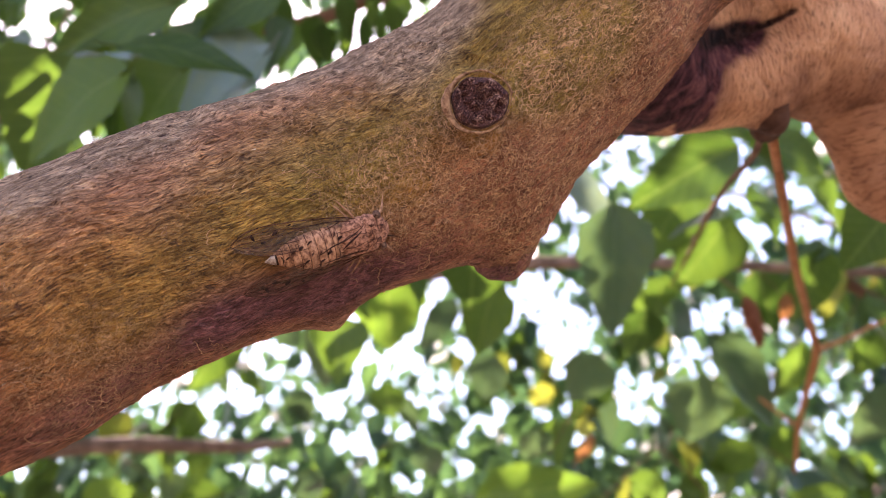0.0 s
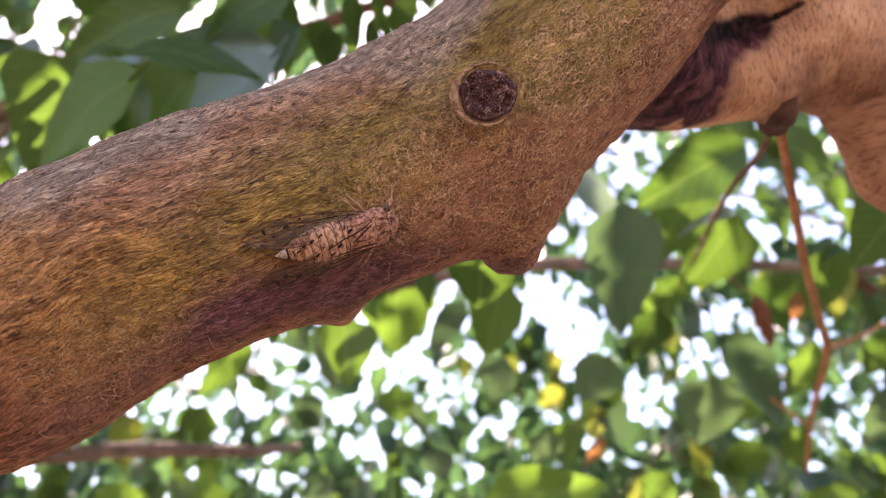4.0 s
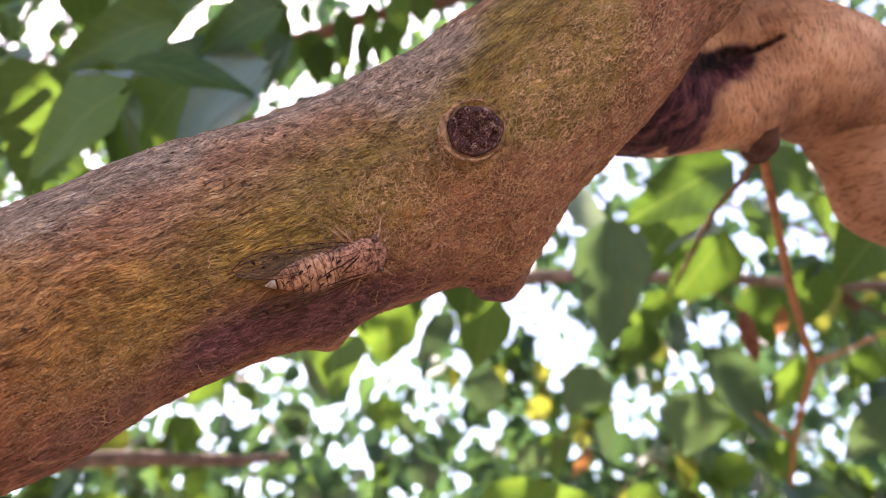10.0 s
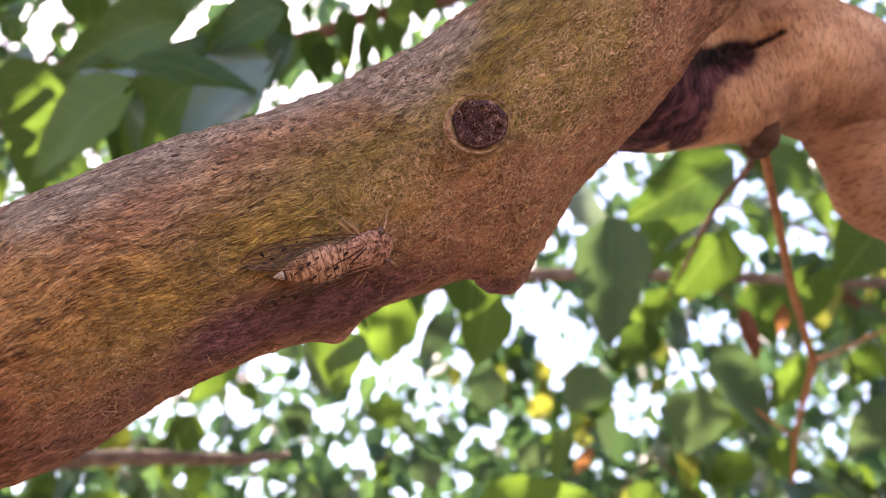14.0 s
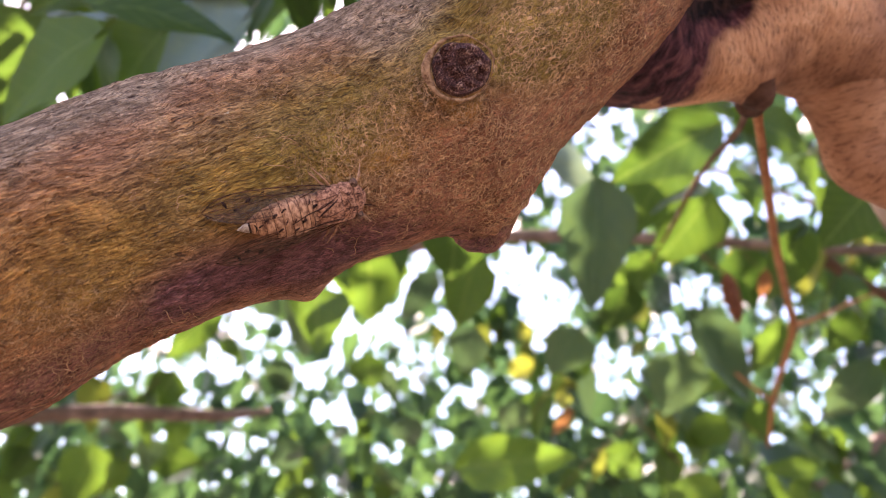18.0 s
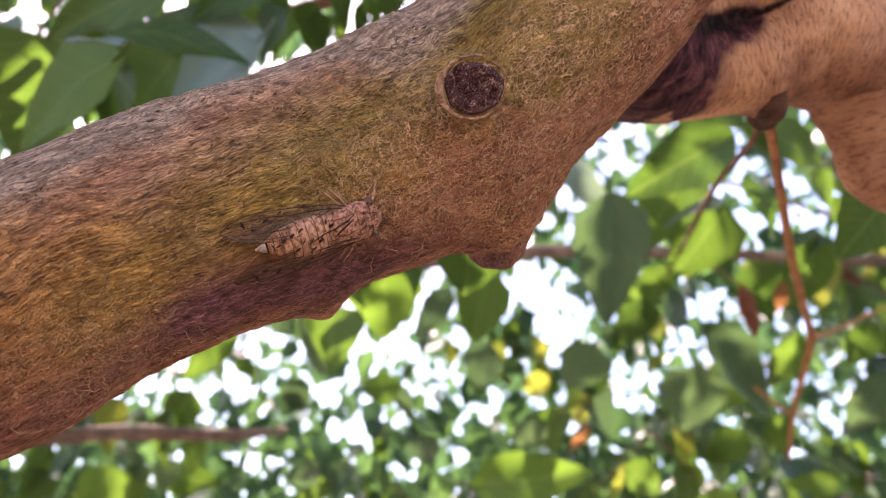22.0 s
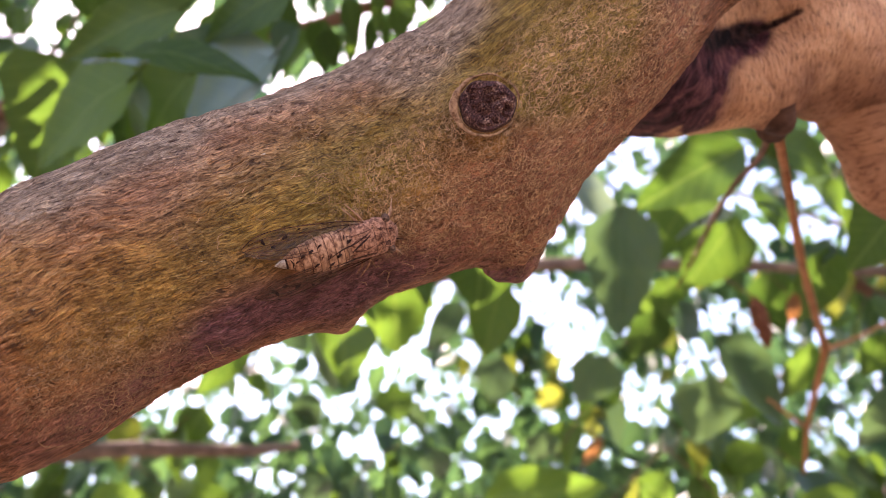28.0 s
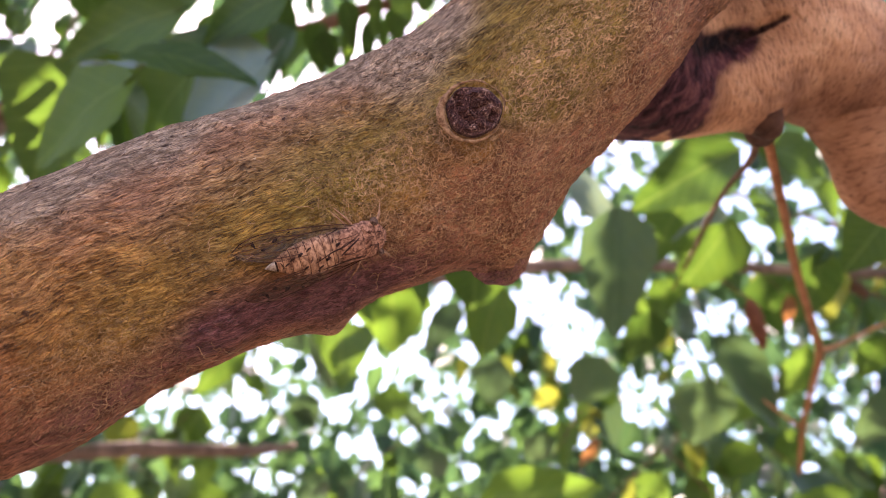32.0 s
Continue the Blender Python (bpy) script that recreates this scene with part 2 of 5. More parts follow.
def plain_bark(name, dark, light, scale=90.0, lo=0.3, hi=0.7):
    m = Mat(name)
    co = m.n("TexCoord").outputs["Object"]
    nz = m.noise(co, scale, 5.0, 0.65, 0.6)
    big = m.noise(co, scale * 0.15, 3.0)
    base = m.ramp(nz.outputs[0], [(lo, dark), (hi, light)]).outputs[0]
    base = m.mix(m.step(big.outputs[0], 0.4, 0.7), base, m.mix(1.0, base, (0.7, 0.66, 0.62), "MULTIPLY"))
    m.put(m.b.inputs["Base Color"], base)
    m.b.inputs["Roughness"].default_value = 0.85
    m.b.inputs["Specular IOR Level"].default_value = 0.12
    m.put(m.b.inputs["Normal"], m.bump(nz.outputs[0], 0.5, 0.002))
    return m.m


def knot_material():
    """Rotten end grain: purple-black crumbs, and paler dry wood that still stands in the middle."""
    m = Mat("rotten_knot_wood")
    co = m.n("TexCoord").outputs["Object"]
    crumbs, wood = m.noise(co, 2600.0, 5.0, 0.7, 0.5), m.noise(co, 420.0, 5.0, 0.7, 0.6)
    base = m.ramp(crumbs.outputs[0], [(0.36, (0.006, 0.002, 0.004)), (0.55, (0.095, 0.036, 0.028)), (0.74, (0.44, 0.22, 0.16))]).outputs[0]
    pale = m.ramp(crumbs.outputs[0], [(0.36, (0.05, 0.022, 0.018)), (0.52, (0.32, 0.165, 0.115)), (0.70, (0.66, 0.42, 0.30))]).outputs[0]
    m.put(m.b.inputs["Base Color"], m.mix(m.step(wood.outputs[0], 0.53, 0.62), base, pale))
    m.b.inputs["Roughness"].default_value = 0.85
    m.b.inputs["Specular IOR Level"].default_value = 0.15
    m.put(m.b.inputs["Normal"], m.bump(crumbs.outputs[0], 0.8, 0.0006))
    return m.m


def leaf_material(name, dark, light, veins=(0.20, 0.26, 0.08), glow=0.5, gloss=0.38, per="object"):
    """Leaf skin that lets light through; colour differs from leaf to leaf."""
    m = Mat(name)
    if per == "object":
        rnd = m.n("ObjectInfo").outputs["Random"]
    else:
        rnd = m.n("NewGeometry").outputs["Random Per Island"]
    uv = m.n("UVMap", uv_map="leaf").outputs[0]
    sep = m.n("SeparateXYZ", {0: uv})
    u, v = sep.outputs[0], sep.outputs[1]
    au = m.math("ABSOLUTE", u)
    mid = m.step(au, 0.020, 0.006)
    side = m.math("FRACT", m.math("MULTIPLY", m.math("SUBTRACT", v, m.math("MULTIPLY", au, 0.75)), 7.0))
    rib = m.step(m.math("ABSOLUTE", m.math("SUBTRACT", side, 0.5)), 0.06, 0.02)
    vein = m.math("MAXIMUM", mid, m.math("MULTIPLY", rib, 0.6))
    nz = m.noise(m.scaled(uv, 1.0, 1.0), 6.0, 4.0, 0.6)
    col = m.mix(rnd, dark, light)
    col = m.mix(m.math("MULTIPLY", m.step(nz.outputs[0], 0.4, 0.7), 0.35), col, m.mix(1.0, col, (1.5, 1.25, 0.7), "MULTIPLY"))
    col = m.mix(m.math("MULTIPLY", vein, 0.28), col, veins)
    m.put(m.b.inputs["Base Color"], col)
    m.b.inputs["Roughness"].default_value = gloss
    m.b.inputs["Specular IOR Level"].default_value = 0.4
    m.put(m.b.inputs["Normal"], m.bump(vein, 0.3, 0.001, m.bump(nz.outputs[0], 0.25, 0.002)))
    tr = m.n("BsdfTranslucent", {"Color": m.mix(1.0, col, (1.5, 1.55, 0.95), "MULTIPLY")})
    mixs = m.n("MixShader", {0: glow, 1: m.b, 2: tr})
    m.put(m.o.inputs[0], mixs)
    return m.m


def skin_material(name, dark, light, scale=900.0, rough=0.7, bump=0.0003, stretch=(1.0, 1.0, 1.0), gloss=0.12):
    m = Mat(name)
    co = m.n("TexCoord").outputs["Object"]
    nz = m.noise(m.scaled(co, *stretch), scale, 5.0, 0.65, 0.4)
    big = m.noise(co, scale * 0.25, 3.0, 0.6)
    base = m.ramp(nz.outputs[0], [(0.38, dark), (0.60, light)]).outputs[0]
    base = m.mix(m.math("MULTIPLY", m.step(big.outputs[0], 0.50, 0.62), 0.5), base, m.mix(1.0, base, (0.40, 0.32, 0.29), "MULTIPLY"))
    m.put(m.b.inputs["Base Color"], base)
    m.b.inputs["Roughness"].default_value = rough
    m.b.inputs["Specular IOR Level"].default_value = gloss
    m.put(m.b.inputs["Normal"], m.bump(nz.outputs[0], 0.6, bump))
    return m.m


def membrane_material():
    m = Mat("wing_membrane")
    m.b.inputs["Base Color"].default_value = (0.20, 0.15, 0.10, 1)
    m.b.inputs["Roughness"].default_value = 0.28
    nz = m.noise(m.n("TexCoord").outputs["Object"], 0.5, 3.0)
    tr = m.n("BsdfTransparent", {"Color": (0.86, 0.79, 0.72, 1)})
    fac = m.n("MapRange", {"Value": nz.outputs[0], "To Min": 0.80, "To Max": 0.94}).outputs[0]
    m.put(m.o.inputs[0], m.n("MixShader", {0: fac, 1: m.b, 2: tr}))
    return m.m


BARK = bark_material("old_bark")
LIMB = limb_material()
TWIG = plain_bark("twig_bark", (0.10, 0.05, 0.03), (0.22, 0.12, 0.075), 160.0)
STUB = plain_bark("stub_bark", (0.045, 0.020, 0.013), (0.13, 0.062, 0.040), 160.0)
SHOOT = plain_bark("red_shoot_bark", (0.27, 0.105, 0.045), (0.52, 0.23, 0.10), 200.0)
GREYBARK = plain_bark("grey_branch_bark", (0.13, 0.085, 0.065), (0.36, 0.23, 0.18), 60.0)
TRUNKBARK = plain_bark("trunk_bark", (0.12, 0.08, 0.055), (0.30, 0.21, 0.15), 40.0)
CORE = knot_material()
CALLUS = plain_bark("callus_bark", (0.13, 0.055, 0.026), (0.56, 0.31, 0.17), 700.0, 0.38, 0.66)
LEAF = leaf_material("green_leaf", (0.032, 0.067, 0.013), (0.080, 0.142, 0.024), gloss=0.45)
# green with a teal haze mixed into the base colour
LEAF_FAR = leaf_material("haze_tinted_leaf", (0.020, 0.054, 0.042), (0.058, 0.120, 0.050), per="island")
LEAF_YELLOW = leaf_material("yellowing_leaf", (0.11, 0.135, 0.022), (0.20, 0.20, 0.040), glow=0.45)
LEAF_DRY = leaf_material("dry_leaf", (0.17, 0.070, 0.035), (0.25, 0.105, 0.05), (0.3, 0.16, 0.08), glow=0.4, gloss=0.6)
# copy of the green leaf with shade and haze put into its bluish colour
LEAF_BLUE = leaf_material("shade_tinted_leaf", (0.040, 0.080, 0.046), (0.076, 0.132, 0.064), (0.12, 0.17, 0.12), glow=0.3, gloss=0.3)
# smooth leaf whose pale blue-grey base paints in the sky's sheen
LEAF_SHEEN = leaf_material("sky_sheen_leaf", (0.10, 0.15, 0.14), (0.16, 0.22, 0.21), (0.2, 0.25, 0.22), glow=0.25, gloss=0.22)
INSECT = skin_material("insect_skin", (0.17, 0.070, 0.038), (0.54, 0.268, 0.145), 1.1, stretch=(1.2, 0.8, 0.9))
THORAX = skin_material("thorax_skin", (0.12, 0.045, 0.026), (0.50, 0.225, 0.13), 1.6, stretch=(0.9, 1.0, 0.9))
INSECT_DARK = skin_material("dark_insect_skin", (0.010, 0.006, 0.005), (0.07, 0.035, 0.028), 1.2, gloss=0.03)
SEAM = skin_material("body_seam", (0.035, 0.014, 0.010), (0.17, 0.075, 0.052), 1.2, gloss=0.03)
LEG = skin_material("leg_skin", (0.16, 0.07, 0.035), (0.50, 0.26, 0.15), 1.0, gloss=0.02)
WAX = skin_material("white_wax", (0.24, 0.15, 0.11), (0.58, 0.44, 0.34), 1.5, 0.7)
EYE = skin_material("insect_eye", (0.05, 0.025, 0.018), (0.22, 0.12, 0.08), 2.0, 0.6, gloss=0.0)
MEMBRANE = membrane_material()
VEIN = skin_material("wing_vein", (0.020, 0.009, 0.006), (0.13, 0.055, 0.035), 0.7, 0.6, gloss=0.02)
ROOTLET = plain_bark("rootlet", (0.34, 0.16, 0.075), (0.80, 0.45, 0.25), 900.0)
CATKIN = plain_bark("dry_catkin", (0.10, 0.035, 0.02), (0.26, 0.10, 0.05), 300.0)


# ---- building tools ----
def part(name, bm, material, parent=None, label=""):
    """Links a bmesh as one mesh object, under a thing or a part."""
    me = bpy.data.meshes.new(name)
    bm.to_mesh(me)
    bm.free()
    return mesh_part(name, me, material, parent, label)


def mesh_part(name, me, material, parent=None, label=""):
    if material is not None and not me.materials:
        me.materials.append(material)
    ob = new(name, me)
    if parent is not None:
        ob.parent = parent
    if label:
        tagged(ob, label)
    return ob


def smooth(me):
    me.polygons.foreach_set("use_smooth", np.ones(len(me.polygons), dtype=bool))


def vnoise(p, seed=0):
    """Smooth value noise in 0..1 for an array of points."""
    i = np.floor(p)
    f = p - i
    f = f * f * (3 - 2 * f)
    i = i.astype(np.int64)
    keys = [(((i[:, k] + d) * mul) & 0xFFFFFFFF).astype(np.uint32) for k, mul in enumerate((374761393, 668265263, 1274126177)) for d in (0, 1)]
    start, mul = np.uint32((seed * 362437) & 0xFFFFFFFF), np.uint32(1274126177)
    out = np.zeros(len(p))
    for dx in (0, 1):
        wx = f[:, 0] if dx else 1 - f[:, 0]
        for dy in (0, 1):
            wy, h2 = wx * (f[:, 1] if dy else 1 - f[:, 1]), keys[dx] + keys[2 + dy] + start
            for dz in (0, 1):
                h = h2 + keys[4 + dz]
                h = (h ^ (h >> np.uint32(13))) * mul
                out += wy * (f[:, 2] if dz else 1 - f[:, 2]) * ((h ^ (h >> np.uint32(16))) & np.uint32(0xFFFF))
    return out / 65535.0


def fbm(p, octaves=4, seed=0, gain=0.5):
    total, amp, norm = np.zeros(len(p)), 1.0, 0.0
    for k in range(octaves):
        total += amp * vnoise(p * 2.0 ** k, seed + k)
        norm += amp
        amp *= gain
    return total / norm


def spline(points, n):
    """Catmull-Rom through rows of numbers, n samples at even steps of the first three."""
    p = np.array(points, dtype=float)
    p = np.vstack([2 * p[0] - p[1], p, 2 * p[-1] - p[-2]])
    rows = []
    for k in range(1, len(p) - 2):
        for t in np.linspace(0, 1, 60, endpoint=False):
            a, b, c, d = p[k - 1], p[k], p[k + 1], p[k + 2]
            rows.append(0.5 * ((2 * b) + (c - a) * t + (2 * a - 5 * b + 4 * c - d) * t ** 2 + (3 * b - a - 3 * c + d) * t ** 3))
    rows.append(p[-2])
    rows = np.array(rows)
    s = np.concatenate([[0], np.cumsum(np.linalg.norm(np.diff(rows[:, :3], axis=0), axis=1))])
    at = np.linspace(0, s[-1], n)
    return np.stack([np.interp(at, s, rows[:, k]) for k in range(rows.shape[1])], 1), at


def tube(name, points, along, around, material, parent, label="", start=(0, -1, 0), shape=None, attrs=None, ends=True, front=0.0):
    """A limb: rows of x, y, z, radius. shape(P, N, s, a) returns offsets along the normals; attrs(P, s, a) returns float attributes.
    The angle starts on the side of 'start', so that the seam lies opposite."""
    rows, s = spline(points, along)
    c, r = rows[:, :3], rows[:, 3]
    t = np.gradient(c, axis=0)
    t /= np.linalg.norm(t, axis=1)[:, None]
    n0 = np.array(start, dtype=float)
    nrm = n0[None] - (t @ n0)[:, None] * t
    nrm /= np.linalg.norm(nrm, axis=1)[:, None]
    bi = np.cross(t, nrm)
    ang = np.linspace(-math.pi, math.pi, around, endpoint=False)
    ang = ang - front * np.sin(ang)
    N = (nrm[:, None] * np.cos(ang)[None, :, None] + bi[:, None] * np.sin(ang)[None, :, None])
    P = c[:, None] + N * r[:, None, None]
    S = np.repeat(s[:, None], around, 1)
    A = np.repeat(ang[None], along, 0)
    P, N, S, A = P.reshape(-1, 3), N.reshape(-1, 3), S.ravel(), A.ravel()
    base = P.copy()
    if shape is not None:
        P = P + N * shape(P, N, S, A)[:, None]
    idx = np.arange(along * around).reshape(along, around)
    nx = np.roll(idx, -1, 1)
    q = np.stack([idx[:-1], nx[:-1], nx[1:], idx[1:]], -1).reshape(-1, 4)
    verts, faces = P.tolist(), q.tolist()
    if ends:
        faces.append(idx[0][::-1].tolist())
        faces.append(idx[-1].tolist())
    me = bpy.data.meshes.new(name)
    me.from_pydata(verts, [], faces)
    smooth(me)
    g = me.attributes.new("grain", "FLOAT_VECTOR", "POINT")
    rm = float(np.mean(r))
    g.data.foreach_set("vector", (np.stack([S, A * rm, np.zeros_like(S)], 1) * 1000).astype(np.float32).ravel())
    if attrs is not None:
        for key, val in attrs(base, S, A).items():
            at = me.attributes.new(key, "FLOAT", "POINT")
            at.data.foreach_set("value", np.clip(val, 0, 1).astype(np.float32))
    return mesh_part(name, me, material, parent, label)


def blob(P, centre, size):
    d = P - np.array(centre)
    return np.exp(-(d * d).sum(1) / (2 * size * size))


def twig(name, points, material, parent, label="", around=8, along=None):
    return tube(name, points, along or 6 * len(points), around, material, parent, label)


# ---- ground ----
def make_ground():
    m = Mat("dry_ground")
    co = m.n("TexCoord").outputs["Object"]
    nz, big = m.noise(co, 9.0, 6.0, 0.65), m.noise(co, 0.5, 3.0)
    col = m.ramp(nz.outputs[0], [(0.3, (0.065, 0.050, 0.040)), (0.7, (0.14, 0.110, 0.085))]).outputs[0]
    col = m.mix(m.step(big.outputs[0], 0.45, 0.62), col, m.ramp(nz.outputs[0], [(0.3, (0.04, 0.045, 0.022)), (0.7, (0.095, 0.095, 0.05))]).outputs[0])
    m.put(m.b.inputs["Base Color"], col)
    m.b.inputs["Roughness"].default_value = 0.95
    m.put(m.b.inputs["Normal"], m.bump(nz.outputs[0], 0.7, 0.02))
    bm = bmesh.new()
    bmesh.ops.create_circle(bm, cap_ends=True, radius=3000, segments=64)
    tagged(part("ground", bm, m.m), "dry soil with sparse grass under the trees", "ground", kind="structure")


make_ground()

# ---- the tree whose branch is filmed ----
tree = new("mulberry_tree")
tree.location = (0.62, 0.42, 0.0)
tagged(tree, "old mulberry tree with rough mossy branches and broad leaves", "tree")
bpy.context.view_layer.update()
HOME = tree.matrix_world.inverted()


def keep(ob):
    """Parts are written in world metres; this sets them into the tree's space."""
    ob.matrix_parent_inverse = HOME
    return ob


KNOT = (0.0064, 0.1241, 1.8550)
BURL = (0.0197, 0.1720, 1.8520)
BURL_LOW = (0.0124, 0.1753, 1.8463)
NODE = (-0.0283, 0.1765, 1.8298)
SHOULDER = (-0.0649, 0.1425, 1.8672)


def branch_shape(P, N, S, A):
    d = 0.0011 * (fbm(P * 60, 3, 3) - 0.5) * 2
    # grain: wavy ridges along the limb, and winding crust lines
    g = np.stack([S * 1000, A * 27, S * 0], 1)
    w = np.stack([vnoise(g * 0.25, 91), vnoise(g * 0.25, 92), S * 0], 1) - 0.5
    gw = g + 3.0 * w
    d += 0.00058 * (fbm(gw * np.array((0.35, 1.5, 1.0)), 3, 11, 0.65) - 0.5)
    d += 0.00022 * (vnoise(gw * np.array((0.7, 2.4, 1.0)), 14) - 0.5)
    ridge = np.exp(-((vnoise(gw * np.array((0.45, 0.75, 1.0)), 17) - 0.5) / 0.07) ** 2)
    d += 0.00046 * ridge * np.clip((fbm(g * 0.16, 2, 19) - 0.42) * 6, 0, 1)
    d += 0.0075 * blob(P, BURL, 0.0080) + 0.0034 * blob(P, BURL_LOW, 0.0045) + 0.0032 * blob(P, (0.0143, 0.1774, 1.8467), 0.0045) + 0.0036 * blob(P, NODE, 0.0070) + 0.0032 * blob(P, NODE, 0.0030) + 0.0018 * blob(P, SHOULDER, 0.014)
    k = np.linalg.norm(P - np.array(KNOT), axis=1)
    d += 0.0030 * np.exp(-((k - 0.0074) / 0.0026) ** 2) + 0.0012 * np.exp(-(k / 0.013) ** 2)
    d -= 0.0030 * np.exp(-(k / 0.0056) ** 6)
    wr = np.sin(k * 2 * math.pi / 0.0034 + 2.5 * fbm(P * 150, 2, 5))
    d += 0.0007 * wr * np.exp(-((k - 0.0105) / 0.0045) ** 2)
    kb = np.linalg.norm(P - np.array(BURL), axis=1)
    d += 0.0004 * np.sin(kb * 2 * math.pi / 0.003 + 4 * fbm(P * 120, 2, 9)) * np.exp(-(kb / 0.012) ** 2)
    return d


def branch_attrs(P, S, A):
    n1, n2, n3 = fbm(P * 38, 4, 21), fbm(P * 70, 4, 31), fbm(P * 24, 3, 41)

    def field(centres, size, n, lo, hi):
        f = sum(w * blob(P, c, size * k) for c, k, w in centres)
        return np.clip((f * (0.45 + 1.1 * n) - lo) / (hi - lo), 0, 1)

    moss = field((((0.0225, 0.1239, 1.8778), 1.04, 2.4), ((0.0133, 0.1264, 1.8724), 0.88, 1.5), ((0.0274, 0.1219, 1.8837), 0.88, 2.25), ((-0.0177, 0.1351, 1.8516), 1.2, 0.54), ((-0.0279, 0.1369, 1.8439), 1.2, 0.46), ((-0.0375, 0.1353, 1.8383), 1.1, 0.4), ((-0.0451, 0.1367, 1.8292), 1.1, 0.4), ((-0.0528, 0.1412, 1.8189), 1.1, 0.34), ((-0.0631, 0.1422, 1.8119), 1.1, 0.26), ((-0.0743, 0.1390, 1.8078), 1.0, 0.18), ((-0.0103, 0.1318, 1.8616), 1.0, 0.4), ((-0.0006, 0.1290, 1.8724), 0.8, 0.36), ((-0.0111, 0.1369, 1.8492), 0.8, 0.36)), 0.0105, n1, 0.22, 1.15)
    ochre = field((((-0.0797, 0.1332, 1.8125), 1.1, 0.43), ((-0.0746, 0.1413, 1.8054), 1.0, 0.37), ((-0.0665, 0.1363, 1.8155), 1.0, 0.4), ((-0.0832, 0.1300, 1.8196), 1.1, 0.27), ((-0.0101, 0.1402, 1.8452), 0.22, 2.4), ((-0.0066, 0.1410, 1.8453), 0.2, 2.2), ((-0.0220, 0.1393, 1.8431), 0.4, 1.2), ((-0.0388, 0.1379, 1.8321), 0.5, 0.71), ((-0.0344, 0.1368, 1.8378), 0.5, 0.65), ((0.0080, 0.1362, 1.8552), 0.25, 2.2), ((0.0153, 0.1317, 1.8628), 0.2, 2.4), ((-0.0552, 0.1370, 1.8217), 0.8, 0.37), ((-0.0639, 0.1341, 1.8201), 0.5, 0.54), ((-0.0464, 0.1322, 1.8405), 0.7, 0.32), ((-0.0700, 0.1300, 1.8260), 0.9, 0.22)), 0.011, n2, 0.30, 0.95)
    red = field((((0.0406, 0.1334, 1.8727), 1.5, 1.1), ((0.0484, 0.1280, 1.8827), 1.5, 1.1), ((0.0277, 0.1391, 1.8610), 1.2, 1.0), ((0.0174, 0.1460, 1.8517), 1.3, 1.0), ((0.0067, 0.1517, 1.8441), 1.2, 1.0), ((-0.0034, 0.1474, 1.8416), 1.0, 0.8), ((-0.0110, 0.1504, 1.8377), 1.0, 0.9), ((-0.0239, 0.1538, 1.8307), 1.0, 0.9), ((-0.0376, 0.1499, 1.8231), 1.1, 0.9), ((-0.0521, 0.1494, 1.8147), 1.2, 0.9), ((-0.0652, 0.1510, 1.8066), 1.3, 0.9), ((-0.0770, 0.1500, 1.7991), 1.3, 0.9), ((-0.0865, 0.1514, 1.7937), 1.3, 0.9), ((0.0324, 0.1227, 1.8819), 0.7, 0.6)), 0.0115, n3, 0.2, 0.95)
    grey = field((((-0.0860, 0.1313, 1.8382), 0.72, 1.14), ((-0.0780, 0.1323, 1.8452), 0.72, 1.14), ((-0.0691, 0.1367, 1.8551), 0.72, 1.14), ((-0.0580, 0.1386, 1.8617), 0.64, 1.14), ((-0.0453, 0.1385, 1.8673), 0.64, 1.04), ((-0.0323, 0.1387, 1.8745), 0.64, 1.04), ((-0.0192, 0.1363, 1.8803), 0.72, 1.04), ((-0.0071, 0.1323, 1.8826), 0.72, 1.14), ((-0.0001, 0.1301, 1.8870), 0.64, 0.95), ((-0.0590, 0.1326, 1.8513), 0.64, 0.57), ((-0.0107, 0.1312, 1.8712), 0.64, 0.66)), 0.0105, n1, 0.2, 0.9)
    crust = field((((0.0285, 0.1332, 1.8657), 1.0, 1.1), ((0.0383, 0.1302, 1.8740), 1.1, 1.1), ((0.0485, 0.1268, 1.8840), 1.1, 1.1), ((0.0214, 0.1438, 1.8549), 1.1, 1.2), ((0.0118, 0.1406, 1.8523), 0.9, 1.0), ((0.0346, 0.1415, 1.8642), 1.0, 1.0), ((-0.0023, 0.1403, 1.8474), 0.9, 0.9), ((-0.0099, 0.1457, 1.8406), 0.8, 0.9), ((0.0079, 0.1478, 1.8462), 1.0, 1.1), ((0.0211, 0.1646, 1.8529), 0.9, 1.0), ((-0.0183, 0.1396, 1.8439), 0.8, 0.5), ((-0.0631, 0.1511, 1.8080), 1.2, 0.55), ((-0.0775, 0.1484, 1.7994), 1.2, 0.5), ((-0.0284, 0.1504, 1.8290), 0.8, 0.4), ((0.0455, 0.1452, 1.8723), 0.9, 0.6)), 0.0105, n3, 0.25, 0.9)
